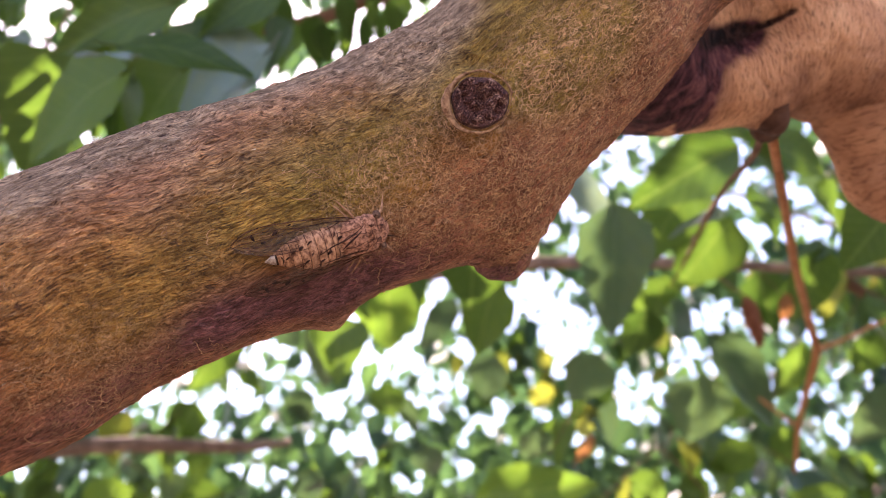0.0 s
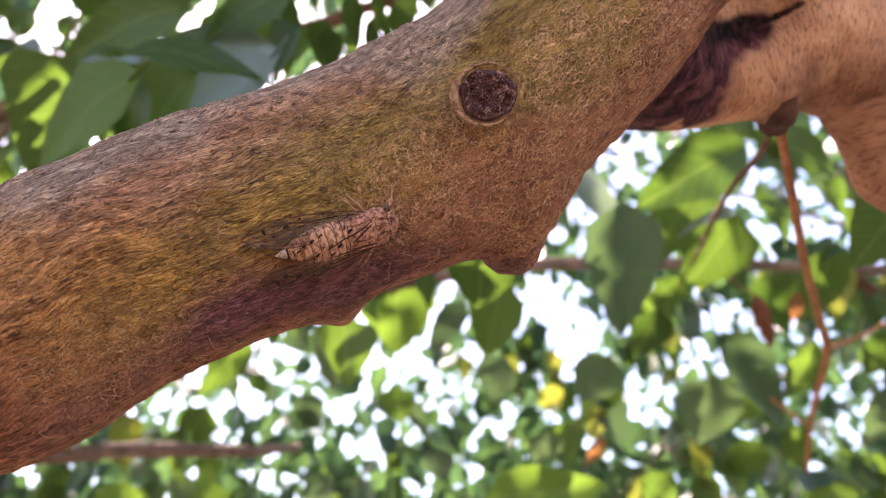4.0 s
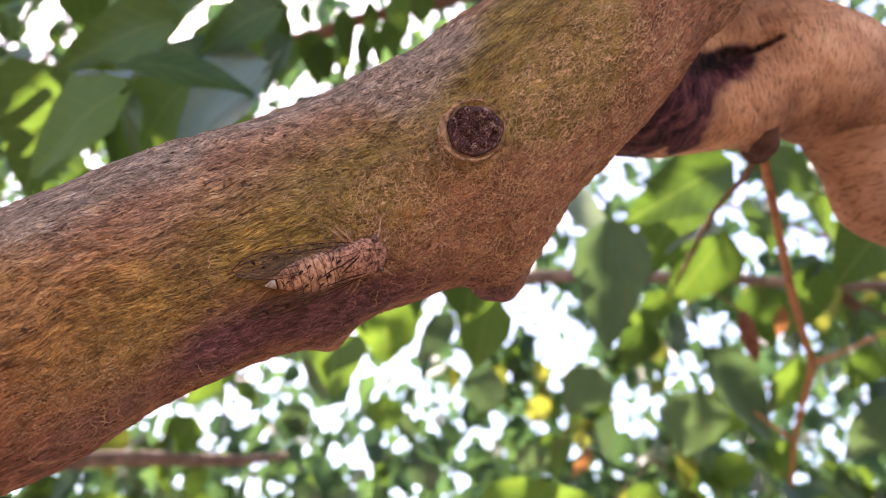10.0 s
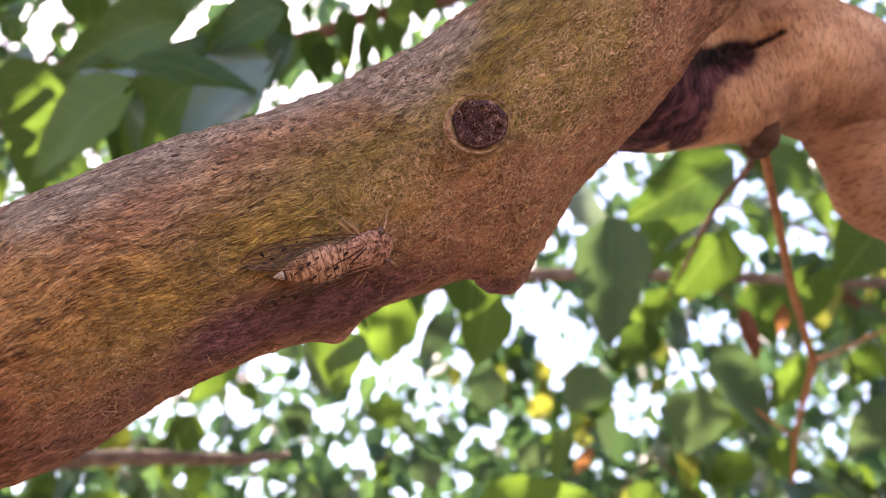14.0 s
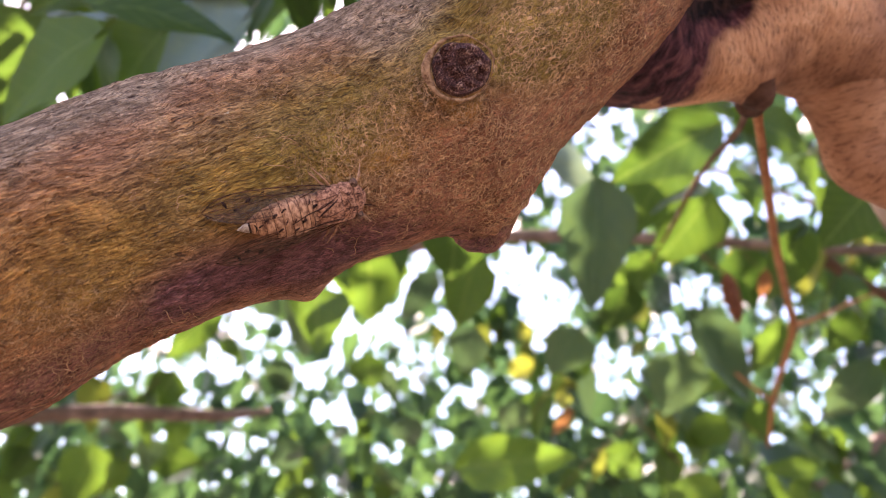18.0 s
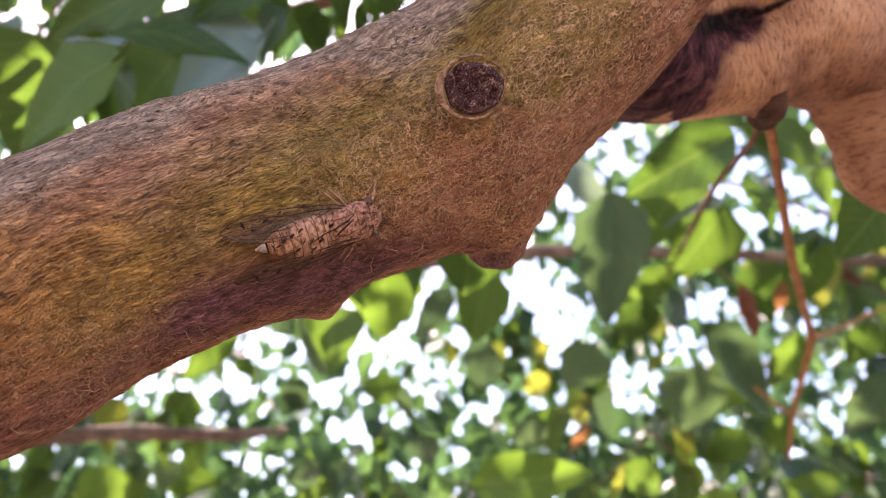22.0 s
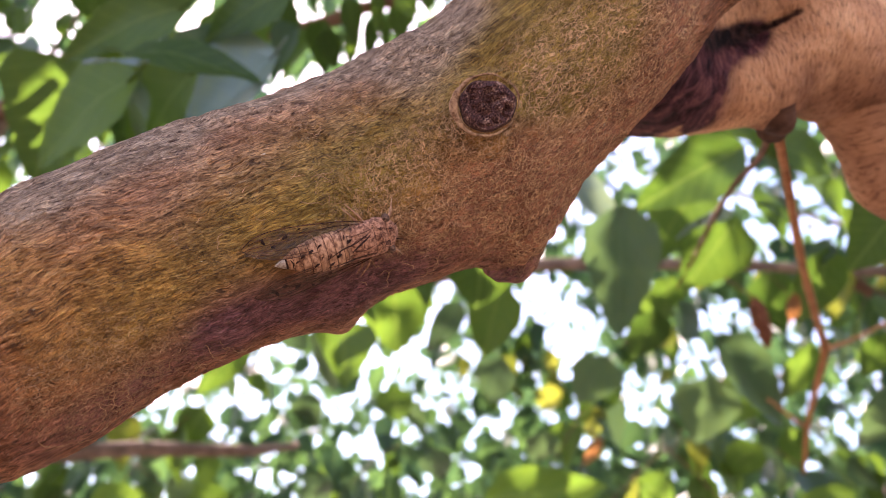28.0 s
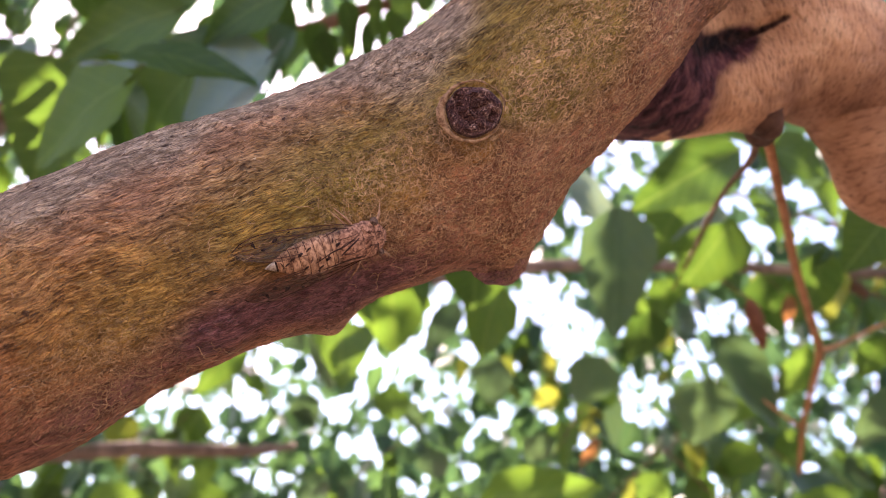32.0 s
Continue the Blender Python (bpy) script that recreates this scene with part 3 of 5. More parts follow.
    # centres follow the branch's lower edge, where the painted shade lies
    plum_shade = field((((-0.0409, 0.1500, 1.8211), 0.71, 0.81), ((-0.0325, 0.1551, 1.8249), 0.71, 0.81), ((-0.0246, 0.1626, 1.8295), 0.81, 0.89), ((-0.0113, 0.1595, 1.8353), 0.81, 0.89), ((-0.0005, 0.1574, 1.8396), 0.72, 0.81), ((0.0083, 0.1686, 1.8455), 0.63, 0.73), ((-0.0521, 0.1507, 1.8144), 0.71, 0.81), ((-0.0641, 0.1545, 1.8068), 0.71, 0.77), ((-0.0746, 0.1557, 1.7994), 0.71, 0.73), ((-0.0850, 0.1584, 1.7932), 0.71, 0.73), ((-0.0274, 0.1522, 1.8290), 0.63, 0.57), ((-0.0167, 0.1590, 1.8335), 0.72, 0.73), ((-0.0471, 0.1516, 1.8170), 0.63, 0.65)), 0.0085, n3, 0.25, 1.25)
    stain = sum(blob(P, c, k) for c, k in (((-0.0669, 0.1393, 1.8228), 0.0020), ((-0.0643, 0.1389, 1.8234), 0.0016), ((-0.0729, 0.1353, 1.8436), 0.0010), ((-0.0792, 0.1349, 1.8404), 0.0008), ((-0.0673, 0.1368, 1.8491), 0.0011), ((-0.0720, 0.1359, 1.8467), 0.0008), ((-0.0800, 0.1315, 1.8222), 0.0009)))
    stain = np.clip(stain * (0.5 + 1.3 * n2), 0, 1)
    return {"plum_shade": plum_shade, "stain": stain, "moss": moss * 0.72, "ochre": ochre * 0.6, "red": red * 0.9, "grey": grey * 0.92, "crust": crust}


MAIN = [(*(-0.1831, 0.1847, 1.8001), 0.029), (*(-0.1322, 0.1654, 1.8076), 0.0280), (*(-0.0993, 0.1594, 1.8179), 0.0284), (*(-0.0757, 0.1561, 1.8316), 0.0272), (*(-0.0520, 0.1581, 1.8442), 0.0268),
        (*(-0.0318, 0.1612, 1.8567), 0.0275), (*(-0.0122, 0.1606, 1.8658), 0.0289), (*(0.0052, 0.1565, 1.8749), 0.0283), (*(0.0206, 0.1494, 1.8853), 0.0266), (*(0.0372, 0.1428, 1.8986), 0.0245),
        (*(0.0520, 0.1375, 1.9158), 0.0236), (*(0.0817, 0.1331, 1.9495), 0.027), (*(0.1281, 0.1483, 1.9931), 0.028), (*(0.2017, 0.2016, 2.0408), 0.028)]
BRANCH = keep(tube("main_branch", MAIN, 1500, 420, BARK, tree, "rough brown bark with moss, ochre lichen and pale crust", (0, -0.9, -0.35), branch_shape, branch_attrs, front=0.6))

# the burl's plum tone is painted underside shade as well
keep(tube("burl", [(*(0.0202, 0.1730, 1.8584), 0.0060), (*(0.0174, 0.1755, 1.8541), 0.0076), (*(0.0138, 0.1778, 1.8500), 0.0078), (*(0.0112, 0.1794, 1.8472), 0.0064), (*(0.0094, 0.1807, 1.8451), 0.0020)], 110, 150, BARK, tree, "rounded bark burl hanging under the branch", (0, -0.9, -0.35),
          lambda P, N, S, A: 0.0022 * (fbm(P * 120, 3, 15) - 0.5) * 2 + 0.0008 * (fbm(P * 420, 3, 16) - 0.5), lambda P, S, A: {"plum_shade": 0.25 + 0.8 * blob(P, (0.0124, 0.1768, 1.8438), 0.005) + 0.3 * fbm(P * 90, 3, 18), "red": 0.6 + 0 * S, "crust": 0.5 + 0 * S}, front=0.4))


def knot_core():
    """The rotten cut face of an old side branch."""
    bm = bmesh.new()
    rng = np.random.RandomState(4)
    c = Vector(KNOT)
    way = (Vector(KNOT) - Vector((0.0079, 0.1557, 1.8763))).normalized()
    m = Matrix.Translation(c - way * 0.0003) @ way.to_track_quat("Z", "Y").to_matrix().to_4x4()
    rings, seg = 14, 48
    grid = []
    for i in range(1, rings + 1):
        r = 0.0060 * i / rings
        row = []
        for j in range(seg):
            a = 2 * math.pi * j / seg
            wob = 1 + 0.025 * math.sin(3 * a + 1) + 0.02 * math.sin(7 * a)
            h = 0.0012 * (noise.fractal(Vector((r * math.cos(a), r * math.sin(a), 0.3)) * 420, 1.0, 2.0, 4)) + 0.0003 * rng.rand() - 0.0022 * (i == rings)
            row.append(bm.verts.new(m @ Vector((r * wob * math.cos(a), r * wob * 0.90 * math.sin(a), h))))
        grid.append(row)
    mid = bm.verts.new(m @ Vector((0, 0, 0)))
    for j in range(seg):
        bm.faces.new((mid, grid[0][j], grid[0][(j + 1) % seg]))
        for i in range(rings - 1):
            bm.faces.new((grid[i][j], grid[i + 1][j], grid[i + 1][(j + 1) % seg], grid[i][(j + 1) % seg]))
    keep(part("knot", bm, CORE, tree, "dark rotten round knot of a cut-off side branch"))


knot_core()


def callus_ring():
    """The swollen lip that has grown round the cut."""
    bm = bmesh.new()
    way = (Vector(KNOT) - Vector((0.0079, 0.1557, 1.8763))).normalized()
    m = Matrix.Translation(Vector(KNOT) - way * 0.0006) @ way.to_track_quat("Z", "Y").to_matrix().to_4x4()
    seg, ring = 72, 12
    rows = []
    for j in range(seg):
        a = 2 * math.pi * j / seg
        lump = noise.noise(Vector((math.cos(a) * 1.6, math.sin(a) * 1.6, 2.0)))
        side = m.to_3x3() @ Vector((math.cos(a), math.sin(a), 0))
        thin = 0.00012 * (1 + 1.1 * lump + 0.8 * noise.noise(Vector((math.cos(a) * 6, math.sin(a) * 6, 4.0)))) + 0.00060 * max(0.0, -side.x) ** 3 + 0.00022 * max(0.0, -side.z) ** 3
        big = 0.0062 * (1 + 0.03 * math.sin(2 * a + 0.6) + 0.04 * lump) + thin * 0.8
        row = []
        for i in range(ring):
            b = 2 * math.pi * i / ring
            w = 1 + 0.12 * noise.noise(Vector((j * 0.9, i * 1.3, 5.0)))
            r = big + thin * math.cos(b) * w * 1.3
            row.append(bm.verts.new(m @ Vector((r * math.cos(a), r * math.sin(a), thin * math.sin(b) * w - 0.0002))))
        rows.append(row)
    for j in range(seg):
        for i in range(ring):
            f = bm.faces.new((rows[j][i], rows[(j + 1) % seg][i], rows[(j + 1) % seg][(i + 1) % ring], rows[j][(i + 1) % ring]))
            f.smooth = True
    keep(part("callus_ring", bm, CALLUS, tree, "pale swollen bark lip round the knot"))


callus_ring()


def limb_shape(P, N, S, A):
    d = 0.0022 * (fbm(P * 40, 3, 51) - 0.5) * 2
    d += 0.004 * blob(P, (0.1129, 0.2006, 1.9126), 0.010) + 0.004 * blob(P, (0.1117, 0.2105, 1.9214), 0.005)
    for c, w in (((0.0879, 0.1726, 1.9231), 0.010), ((0.0974, 0.1714, 1.9291), 0.008), ((0.1053, 0.1699, 1.9317), 0.006)):
        d -= 0.0052 * blob(P, c, w)
    for c in ((0.0995, 0.1749, 1.9330), (0.1026, 0.1747, 1.9343), (0.1056, 0.1743, 1.9356), (0.1085, 0.1739, 1.9367), (0.1113, 0.1738, 1.9381)):
        d -= 0.0016 * blob(P, c, 0.0016)
    d -= 0.0010 * (fbm(P * 170, 3, 55) - 0.5) * np.clip(blob(P, (0.0735, 0.1821, 1.9145), 0.022) * 2, 0, 1)
    return d


def limb_attrs(P, S, A):
    n = fbm(P * 55, 4, 61)
    f = sum(w * blob(P, c, k) for c, k, w in (((0.0541, 0.1865, 1.9069), 0.011, 1.2), ((0.0647, 0.1861, 1.9077), 0.010, 1.2), ((0.0726, 0.1835, 1.9122), 0.0066, 1.1), ((0.0753, 0.1893, 1.9081), 0.0050, 1.0), ((0.0720, 0.1780, 1.9177), 0.008, 1.1), ((0.0799, 0.1754, 1.9223), 0.0070, 1.1),
                                              ((0.0887, 0.1749, 1.9230), 0.0050, 1.1), ((0.0964, 0.1767, 1.9280), 0.0042, 1.0), ((0.0999, 0.1753, 1.9324), 0.0030, 1.0), ((0.0655, 0.1985, 1.9062), 0.010, 1.2), ((0.0757, 0.1980, 1.9070), 0.0048, 1.0)))
    n = 0.5 + 2.0 * (n - 0.5) + 0.9 * (fbm(P * 170, 3, 65) - 0.5)
    pit = sum(blob(P, c, k) for c, k in (((0.0898, 0.1751, 1.9288), 0.0036), ((0.0826, 0.1736, 1.9253), 0.0036), ((0.0952, 0.1749, 1.9310), 0.0028), ((0.0995, 0.1749, 1.9330), 0.0014), ((0.1026, 0.1747, 1.9343), 0.0011), ((0.1056, 0.1743, 1.9356), 0.0011), ((0.1085, 0.1739, 1.9367), 0.0010), ((0.1113, 0.1738, 1.9381), 0.0010), ((0.0773, 0.1745, 1.9238), 0.0034)))
    pit = np.clip((pit * (0.4 + 1.3 * n) - 0.3) / 0.4, 0, 1)
    # older bark at the elbow, deepened to paint in the underside's shade
    old = np.clip((sum(blob(P, c, k) for c, k in (((0.1500, 0.2100, 1.9250), 0.016), ((0.1300, 0.2060, 1.9260), 0.011), ((0.1120, 0.2010, 1.9220), 0.010), ((0.1750, 0.2150, 1.9300), 0.018), ((0.1500, 0.1900, 1.9420), 0.008))) * (0.5 + 1.0 * n) - 0.25) / 0.7, 0, 1)
    return {"old": 0.7 * old, "pit": pit, "char": np.clip((f * (0.2 + 1.6 * n) - 0.26) / 0.6, 0, 1)}


LIMB_LINE = [(*(0.0408, 0.1705, 1.9246), 0.022), (*(0.0652, 0.1905, 1.9320), 0.0265), (*(0.0913, 0.1974, 1.9402), 0.0256), (*(0.1165, 0.1983, 1.9465), 0.0240), (*(0.1384, 0.2034, 1.9457), 0.0245), (*(0.1600, 0.2125, 1.9420), 0.0225),
             (*(0.1914, 0.2227, 1.9442), 0.024), (*(0.2712, 0.2565, 1.9657), 0.028)]
keep(tube("side_limb", LIMB_LINE, 420, 200, LIMB, tree, "tan limb with a dark charred wound beside the main branch", (0, -0.9, -0.35), limb_shape, limb_attrs))
keep(tube("drooping_limb", [(*(0.1415, 0.2064, 1.9445), 0.019), (*(0.1491, 0.2158, 1.9302), 0.0165), (*(0.1535, 0.2241, 1.9199), 0.0124), (*(0.1585, 0.2314, 1.9113), 0.0124), (*(0.1717, 0.2370, 1.9076), 0.0118), (*(0.1956, 0.2452, 1.9054), 0.011), (*(0.2591, 0.2954, 1.8984), 0.010), (*(0.3435, 0.3846, 1.8839), 0.008)],
          150, 80, LIMB, tree, "", (0, -0.9, -0.35), lambda P, N, S, A: 0.0018 * (fbm(P * 50, 3, 71) - 0.5) * 2, lambda P, S, A: {"old": 0.25 + 0.5 * fbm(P * 60, 3, 75)}))
keep(tube("twig_stub", [(*(0.1092, 0.2007, 1.9224), 0.0066), (*(0.1112, 0.2070, 1.9195), 0.0050), (*(0.1134, 0.2154, 1.9209), 0.0048), (*(0.1159, 0.2214, 1.9225), 0.0022)], 30, 20, STUB, tree, "dark stub from which thin shoots hang", (0, -0.9, -0.35),
          lambda P, N, S, A: 0.0026 * (fbm(P * 130, 3, 73) - 0.5) * 2))
# stem below: both limbs rise from it, outside the view
keep(tube("trunk", [(0.62, 0.42, -0.05, 0.15), (0.61, 0.40, 0.3, 0.105), (0.55, 0.40, 0.9, 0.085), (0.46, 0.41, 1.4, 0.07), (0.38, 0.40, 1.75, 0.055), (0.31, 0.37, 1.98, 0.042), (0.25, 0.36, 2.12, 0.03)],
          120, 64, TRUNKBARK, tree, "", (0, -1, 0), lambda P, N, S, A: 0.010 * (fbm(P * 14, 4, 81) - 0.5) * 2))


def rootlets():
    """Pale dead threads that wind over the bark, most of them round the knot and beside the insect."""
    co = np.empty(len(BRANCH.data.vertices) * 3, dtype=np.float32)
    BRANCH.data.vertices.foreach_get("co", co)
    grid = co.reshape(1500, 420, 3).astype(float)
    few = grid[::6, ::6].reshape(-1, 3)
    rng = random.Random(12)
    verts, faces = [], []

    def thread(start, steps, thick, wild):
        k = int(np.argmin(((few - np.array(start)) ** 2).sum(1)))
        i, j = 6.0 * (k // 70), 6.0 * (k % 70)
        head = rng.uniform(0, 6.28)
        line = []
        for _ in range(steps):
            head += rng.gauss(0, wild)
            i += 2.2 * math.cos(head)
            j += 2.2 * math.sin(head)
            a, b = int(min(max(i, 2), 1497)), int(j) % 420
            p = grid[a, b]
            t, u = grid[a + 2, b] - grid[a - 2, b], grid[a, (b + 2) % 420] - grid[a, (b - 2) % 420]
            n = np.cross(u, t)
            n /= np.linalg.norm(n) + 1e-12
            line.append((p + n * thick * rng.uniform(0.2, 1.1), n))
        for q in range(len(line)):
            p, n = line[q]
            d = line[min(q + 1, len(line) - 1)][0] - line[max(q - 1, 0)][0]
            side = np.cross(n, d)
            side /= np.linalg.norm(side) + 1e-12
            r = thick * (0.35 + 0.65 * math.sin(math.pi * (q + 0.6) / (len(line) + 0.2)))
            base = len(verts)
            verts.extend([tuple(p + side * r), tuple(p + n * r), tuple(p - side * r), tuple(p - n * r)])
            if q:
                for e in range(4):
                    faces.append((base - 4 + e, base - 4 + (e + 1) % 4, base + (e + 1) % 4, base + e))

    for centre, spread, count, steps, thick, wild in (
            ((-0.0064, 0.1498, 1.8426), 0.0050, 16, 17, 0.00008, 0.6), ((-0.0106, 0.1432, 1.8460), 0.0060, 22, 13, 0.00008, 0.7), ((-0.0182, 0.1620, 1.8374), 0.0060, 18, 12, 0.00008, 0.65),
            ((-0.0005, 0.1413, 1.8493), 0.0080, 80, 9, 0.00009, 0.8), ((0.0152, 0.1449, 1.8550), 0.0085, 110, 8, 0.00009, 0.8), ((0.0283, 0.1377, 1.8675), 0.0095, 150, 8, 0.00009, 0.8),
            ((0.0401, 0.1292, 1.8823), 0.0090, 110, 8, 0.00009, 0.8), ((-0.0108, 0.1352, 1.8637), 0.0080, 20, 8, 0.00007, 0.8), ((-0.0285, 0.1408, 1.8521), 0.0090, 60, 9, 0.00007, 0.8),
            ((0.0120, 0.1617, 1.8500), 0.0065, 60, 9, 0.00008, 0.8), ((-0.0568, 0.1584, 1.8156), 0.0100, 40, 12, 0.00010, 0.7), ((-0.0756, 0.1557, 1.8042), 0.0100, 34, 12, 0.00010, 0.7),
            ((-0.0030, 0.1353, 1.8557), 0.0060, 14, 8, 0.00008, 0.8), ((-0.0486, 0.1419, 1.8482), 0.0110, 30, 8, 0.00007, 0.8)):
        for _ in range(int(count * 0.55)):
            thread([c + rng.gauss(0, spread) for c in centre], max(5, int(steps * rng.uniform(0.5, 1.3))), thick * rng.uniform(0.7, 1.25), wild)
    me = bpy.data.meshes.new("rootlet_tangle")
    me.from_pydata(verts, [], faces)
    smooth(me)
    tagged(keep(mesh_part("rootlet_tangle", me, ROOTLET, tree, "fine winding dead rootlets on the bark")), kind="stuff")


rootlets()


# ---- leaves ----
def leaf_mesh(name, width=0.75, rows=8, fold=0.25, droop=0.25, lobes=0.0, teeth=0.0, curl=0.0):
    """A heart-shaped leaf of length 1 along +Y from its stalk, its upper face to +Z."""
    bm = bmesh.new()
    uv = bm.loops.layers.uv.new("leaf")
    grid, coords = [], {}
    for i in range(rows + 1):
        t = i / rows
        w = 0.5 * width * (math.sin(math.pi * min(1, t ** 0.62)) ** 0.8) * (1.12 - 0.42 * t) * 1.15
        w *= 1 + lobes * math.sin(t * 9.0) + (teeth if i % 2 else -teeth)
        w = max(w, 0.004)
        row = []
        for u in (-1, -0.5, 0, 0.5, 1):
            back = -0.10 * abs(u) ** 1.5 * (1 - t) ** 3
            x = u * w
            z = fold * abs(x) - droop * t * t + curl * math.sin(t * 7 + u * 2) * 0.03 - 0.25 * fold * x * x / max(w, 0.01)
            v = bm.verts.new((x, t + back, z))
            coords[v] = (u * w, t)
            row.append(v)
        grid.append(row)
    for i in range(rows):
        for k in range(4):
            f = bm.faces.new((grid[i][k], grid[i][k + 1], grid[i + 1][k + 1], grid[i + 1][k]))
            f.smooth = True
            for lp in f.loops:
                lp[uv].uv = coords[lp.vert]
    # stalk
    a = [bm.verts.new((0.012 * math.cos(k * 2.1), -0.22, 0.05 + 0.012 * math.sin(k * 2.1))) for k in range(3)]
    b = [bm.verts.new((0.012 * math.cos(k * 2.1), 0.01, 0.012 * math.sin(k * 2.1) - 0.006)) for k in range(3)]
    for k in range(3):
        bm.faces.new((a[k], a[(k + 1) % 3], b[(k + 1) % 3], b[k]))
    me = bpy.data.meshes.new(name)
    bm.to_mesh(me)
    bm.free()
    return me


def kind_set(material, tag):
    out = []
    for k, (w, f, d, lo, te, cu) in enumerate(((0.78, 0.30, 0.20, 0.03, 0.03, 0.6), (0.66, 0.15, 0.35, 0.0, 0.04, 1.0), (0.85, 0.45, 0.10, 0.05, 0.03, 0.3), (0.60, 0.10, 0.10, 0.06, 0.02, 1.3))):
        me = leaf_mesh(tag, w, 9, f, d, lo, te, cu)
        me.materials.append(material)
        out.append(me)
    return out


SHEEN = kind_set(LEAF_SHEEN, "sky_sheen_leaf")
GREEN, YELLOW, DRY, BLUE = kind_set(LEAF, "green_leaf"), kind_set(LEAF_YELLOW, "yellow_leaf"), kind_set(LEAF_DRY, "dry_leaf"), kind_set(LEAF_BLUE, "shade_tinted_leaf")


def leaf_at(base, tip, kind, parent, width=1.0, face=0.0, which=0):
    """A leaf from its base to its tip; face turns it about its length, in degrees, from facing along -Y."""
    b, t = Vector(base), Vector(tip)
    y = (t - b).normalized()
    z = Vector((0, -1, 0)) - y * y.dot(Vector((0, -1, 0)))
    z.normalize()
    z = Matrix.Rotation(radians(face), 3, y) @ z
    x = y.cross(z)
    m = Matrix((x, y, z)).transposed().to_4x4()
    ob = new("leaf", kind[which % len(kind)])
    length = (t - b).length
    ob.parent = parent
    ob.matrix_basis = Matrix.Translation(b) @ m @ Matrix.Diagonal((length * width, length, length, 1))
    return keep(ob)


# ---- hanging shoots and branches of the same tree ----
keep(twig("hanging_shoot", [(*(0.1188, 0.2221, 1.9354), 0.0023), (*(0.1376, 0.2593, 1.9408), 0.0019), (*(0.1779, 0.3374, 1.9656), 0.0023), (*(0.2397, 0.4578, 1.9971), 0.0029), (*(0.3265, 0.6212, 2.0341), 0.0035), (*(0.3826, 0.7283, 2.0485), 0.0039), (*(0.3937, 0.7853, 2.0298), 0.0033),
      (*(0.4028, 0.8458, 2.0050), 0.0029), (*(0.4182, 0.9116, 1.9710), 0.0020)], SHOOT, tree, "thin reddish hanging shoot"))
keep(twig("shoot_fork", [(*(0.3826, 0.7275, 2.0500), 0.0027), (*(0.4159, 0.7420, 2.0648), 0.0023), (*(0.4738, 0.7705, 2.0955), 0.0018), (*(0.5168, 0.7825, 2.1147), 0.0014)], SHOOT, tree))
keep(twig("shoot_fork", [(*(0.4015, 0.8448, 2.0067), 0.0024), (*(0.3850, 0.8476, 2.0219), 0.0020), (*(0.3668, 0.8486, 2.0402), 0.0016)], SHOOT, tree))
keep(twig("hanging_twig", [(*(0.1177, 0.2231, 1.9336), 0.0020), (*(0.1367, 0.2743, 1.9549), 0.0015), (*(0.1660, 0.3721, 2.0054), 0.0016), (*(0.1922, 0.4755, 2.0464), 0.0018), (*(0.2129, 0.5750, 2.0741), 0.0017), (*(0.2153, 0.6424, 2.0774), 0.0011)], TWIG, tree, "thin brown dead twig"))
keep(twig("back_branch", [(*(-0.1567, 0.8574, 2.1650), 0.0085), (*(-0.0448, 0.8434, 2.1893), 0.0085), (*(0.1161, 0.8336, 2.2062), 0.0080), (*(0.2446, 0.8416, 2.2122), 0.0075), (*(0.3940, 0.8606, 2.2194), 0.0070), (*(0.5125, 0.8819, 2.2226), 0.0068), (*(0.6129, 0.8987, 2.2333), 0.0066), (*(0.8230, 0.9644, 2.2797), 0.007)],
          GREYBARK, tree, "", 10))
keep(twig("back_branch", [(*(0.5162, 0.8819, 2.2226), 0.007), (*(0.5528, 0.9100, 2.2138), 0.0075), (*(0.6232, 0.9515, 2.2020), 0.008), (*(0.7582, 1.0211, 2.1814), 0.009)], TWIG, tree, "", 10))
keep(twig("low_branch", [(*(-0.7126, 1.1254, 2.0407), 0.0115), (*(-0.5609, 1.1292, 2.0541), 0.0120), (*(-0.4483, 1.1359, 2.0626), 0.0112), (*(-0.3128, 1.1970, 2.0768), 0.009), (*(-0.2625, 1.3426, 2.1245), 0.006)], GREYBARK, tree, "", 10))
keep(twig("high_branch", [(*(-0.2280, 0.6565, 2.4129), 0.006), (*(-0.1485, 0.6492, 2.4256), 0.0085), (*(-0.0954, 0.6392, 2.4428), 0.0075), (*(-0.0298, 0.6457, 2.4717), 0.007), (*(0.0812, 0.6545, 2.5164), 0.007)], TWIG, tree, "", 10))
keep(twig("high_branch", [(*(-0.4351, 0.5544, 2.1897), 0.0075), (*(-0.3938, 0.5402, 2.2143), 0.0075), (*(-0.3759, 0.5451, 2.2459), 0.006), (*(-0.3612, 0.5526, 2.2929), 0.005)], TWIG, tree, "", 10))

# leaves that stand out singly
leaf_at((-0.1302, 0.5398, 2.2951), (-0.1706, 0.5756, 2.2774), GREEN, tree, 0.7, 8, 0)
leaf_at((-0.103, 0.5544, 2.3098), (-0.1291, 0.5912, 2.2917), BLUE, tree, 0.6, -8, 2)
leaf_at((-0.0567, 0.5316, 2.3092), (-0.0629, 0.5672, 2.292), GREEN, tree, 0.45, 5, 1)
leaf_at((-0.1603, 0.5445, 2.3668), (-0.1592, 0.5771, 2.3572), GREEN, tree, 0.5, 5, 1)
leaf_at((-0.4931, 0.6532, 2.4187), (-0.5216, 0.6523, 2.4742), GREEN, tree, 0.6, 8, 0)
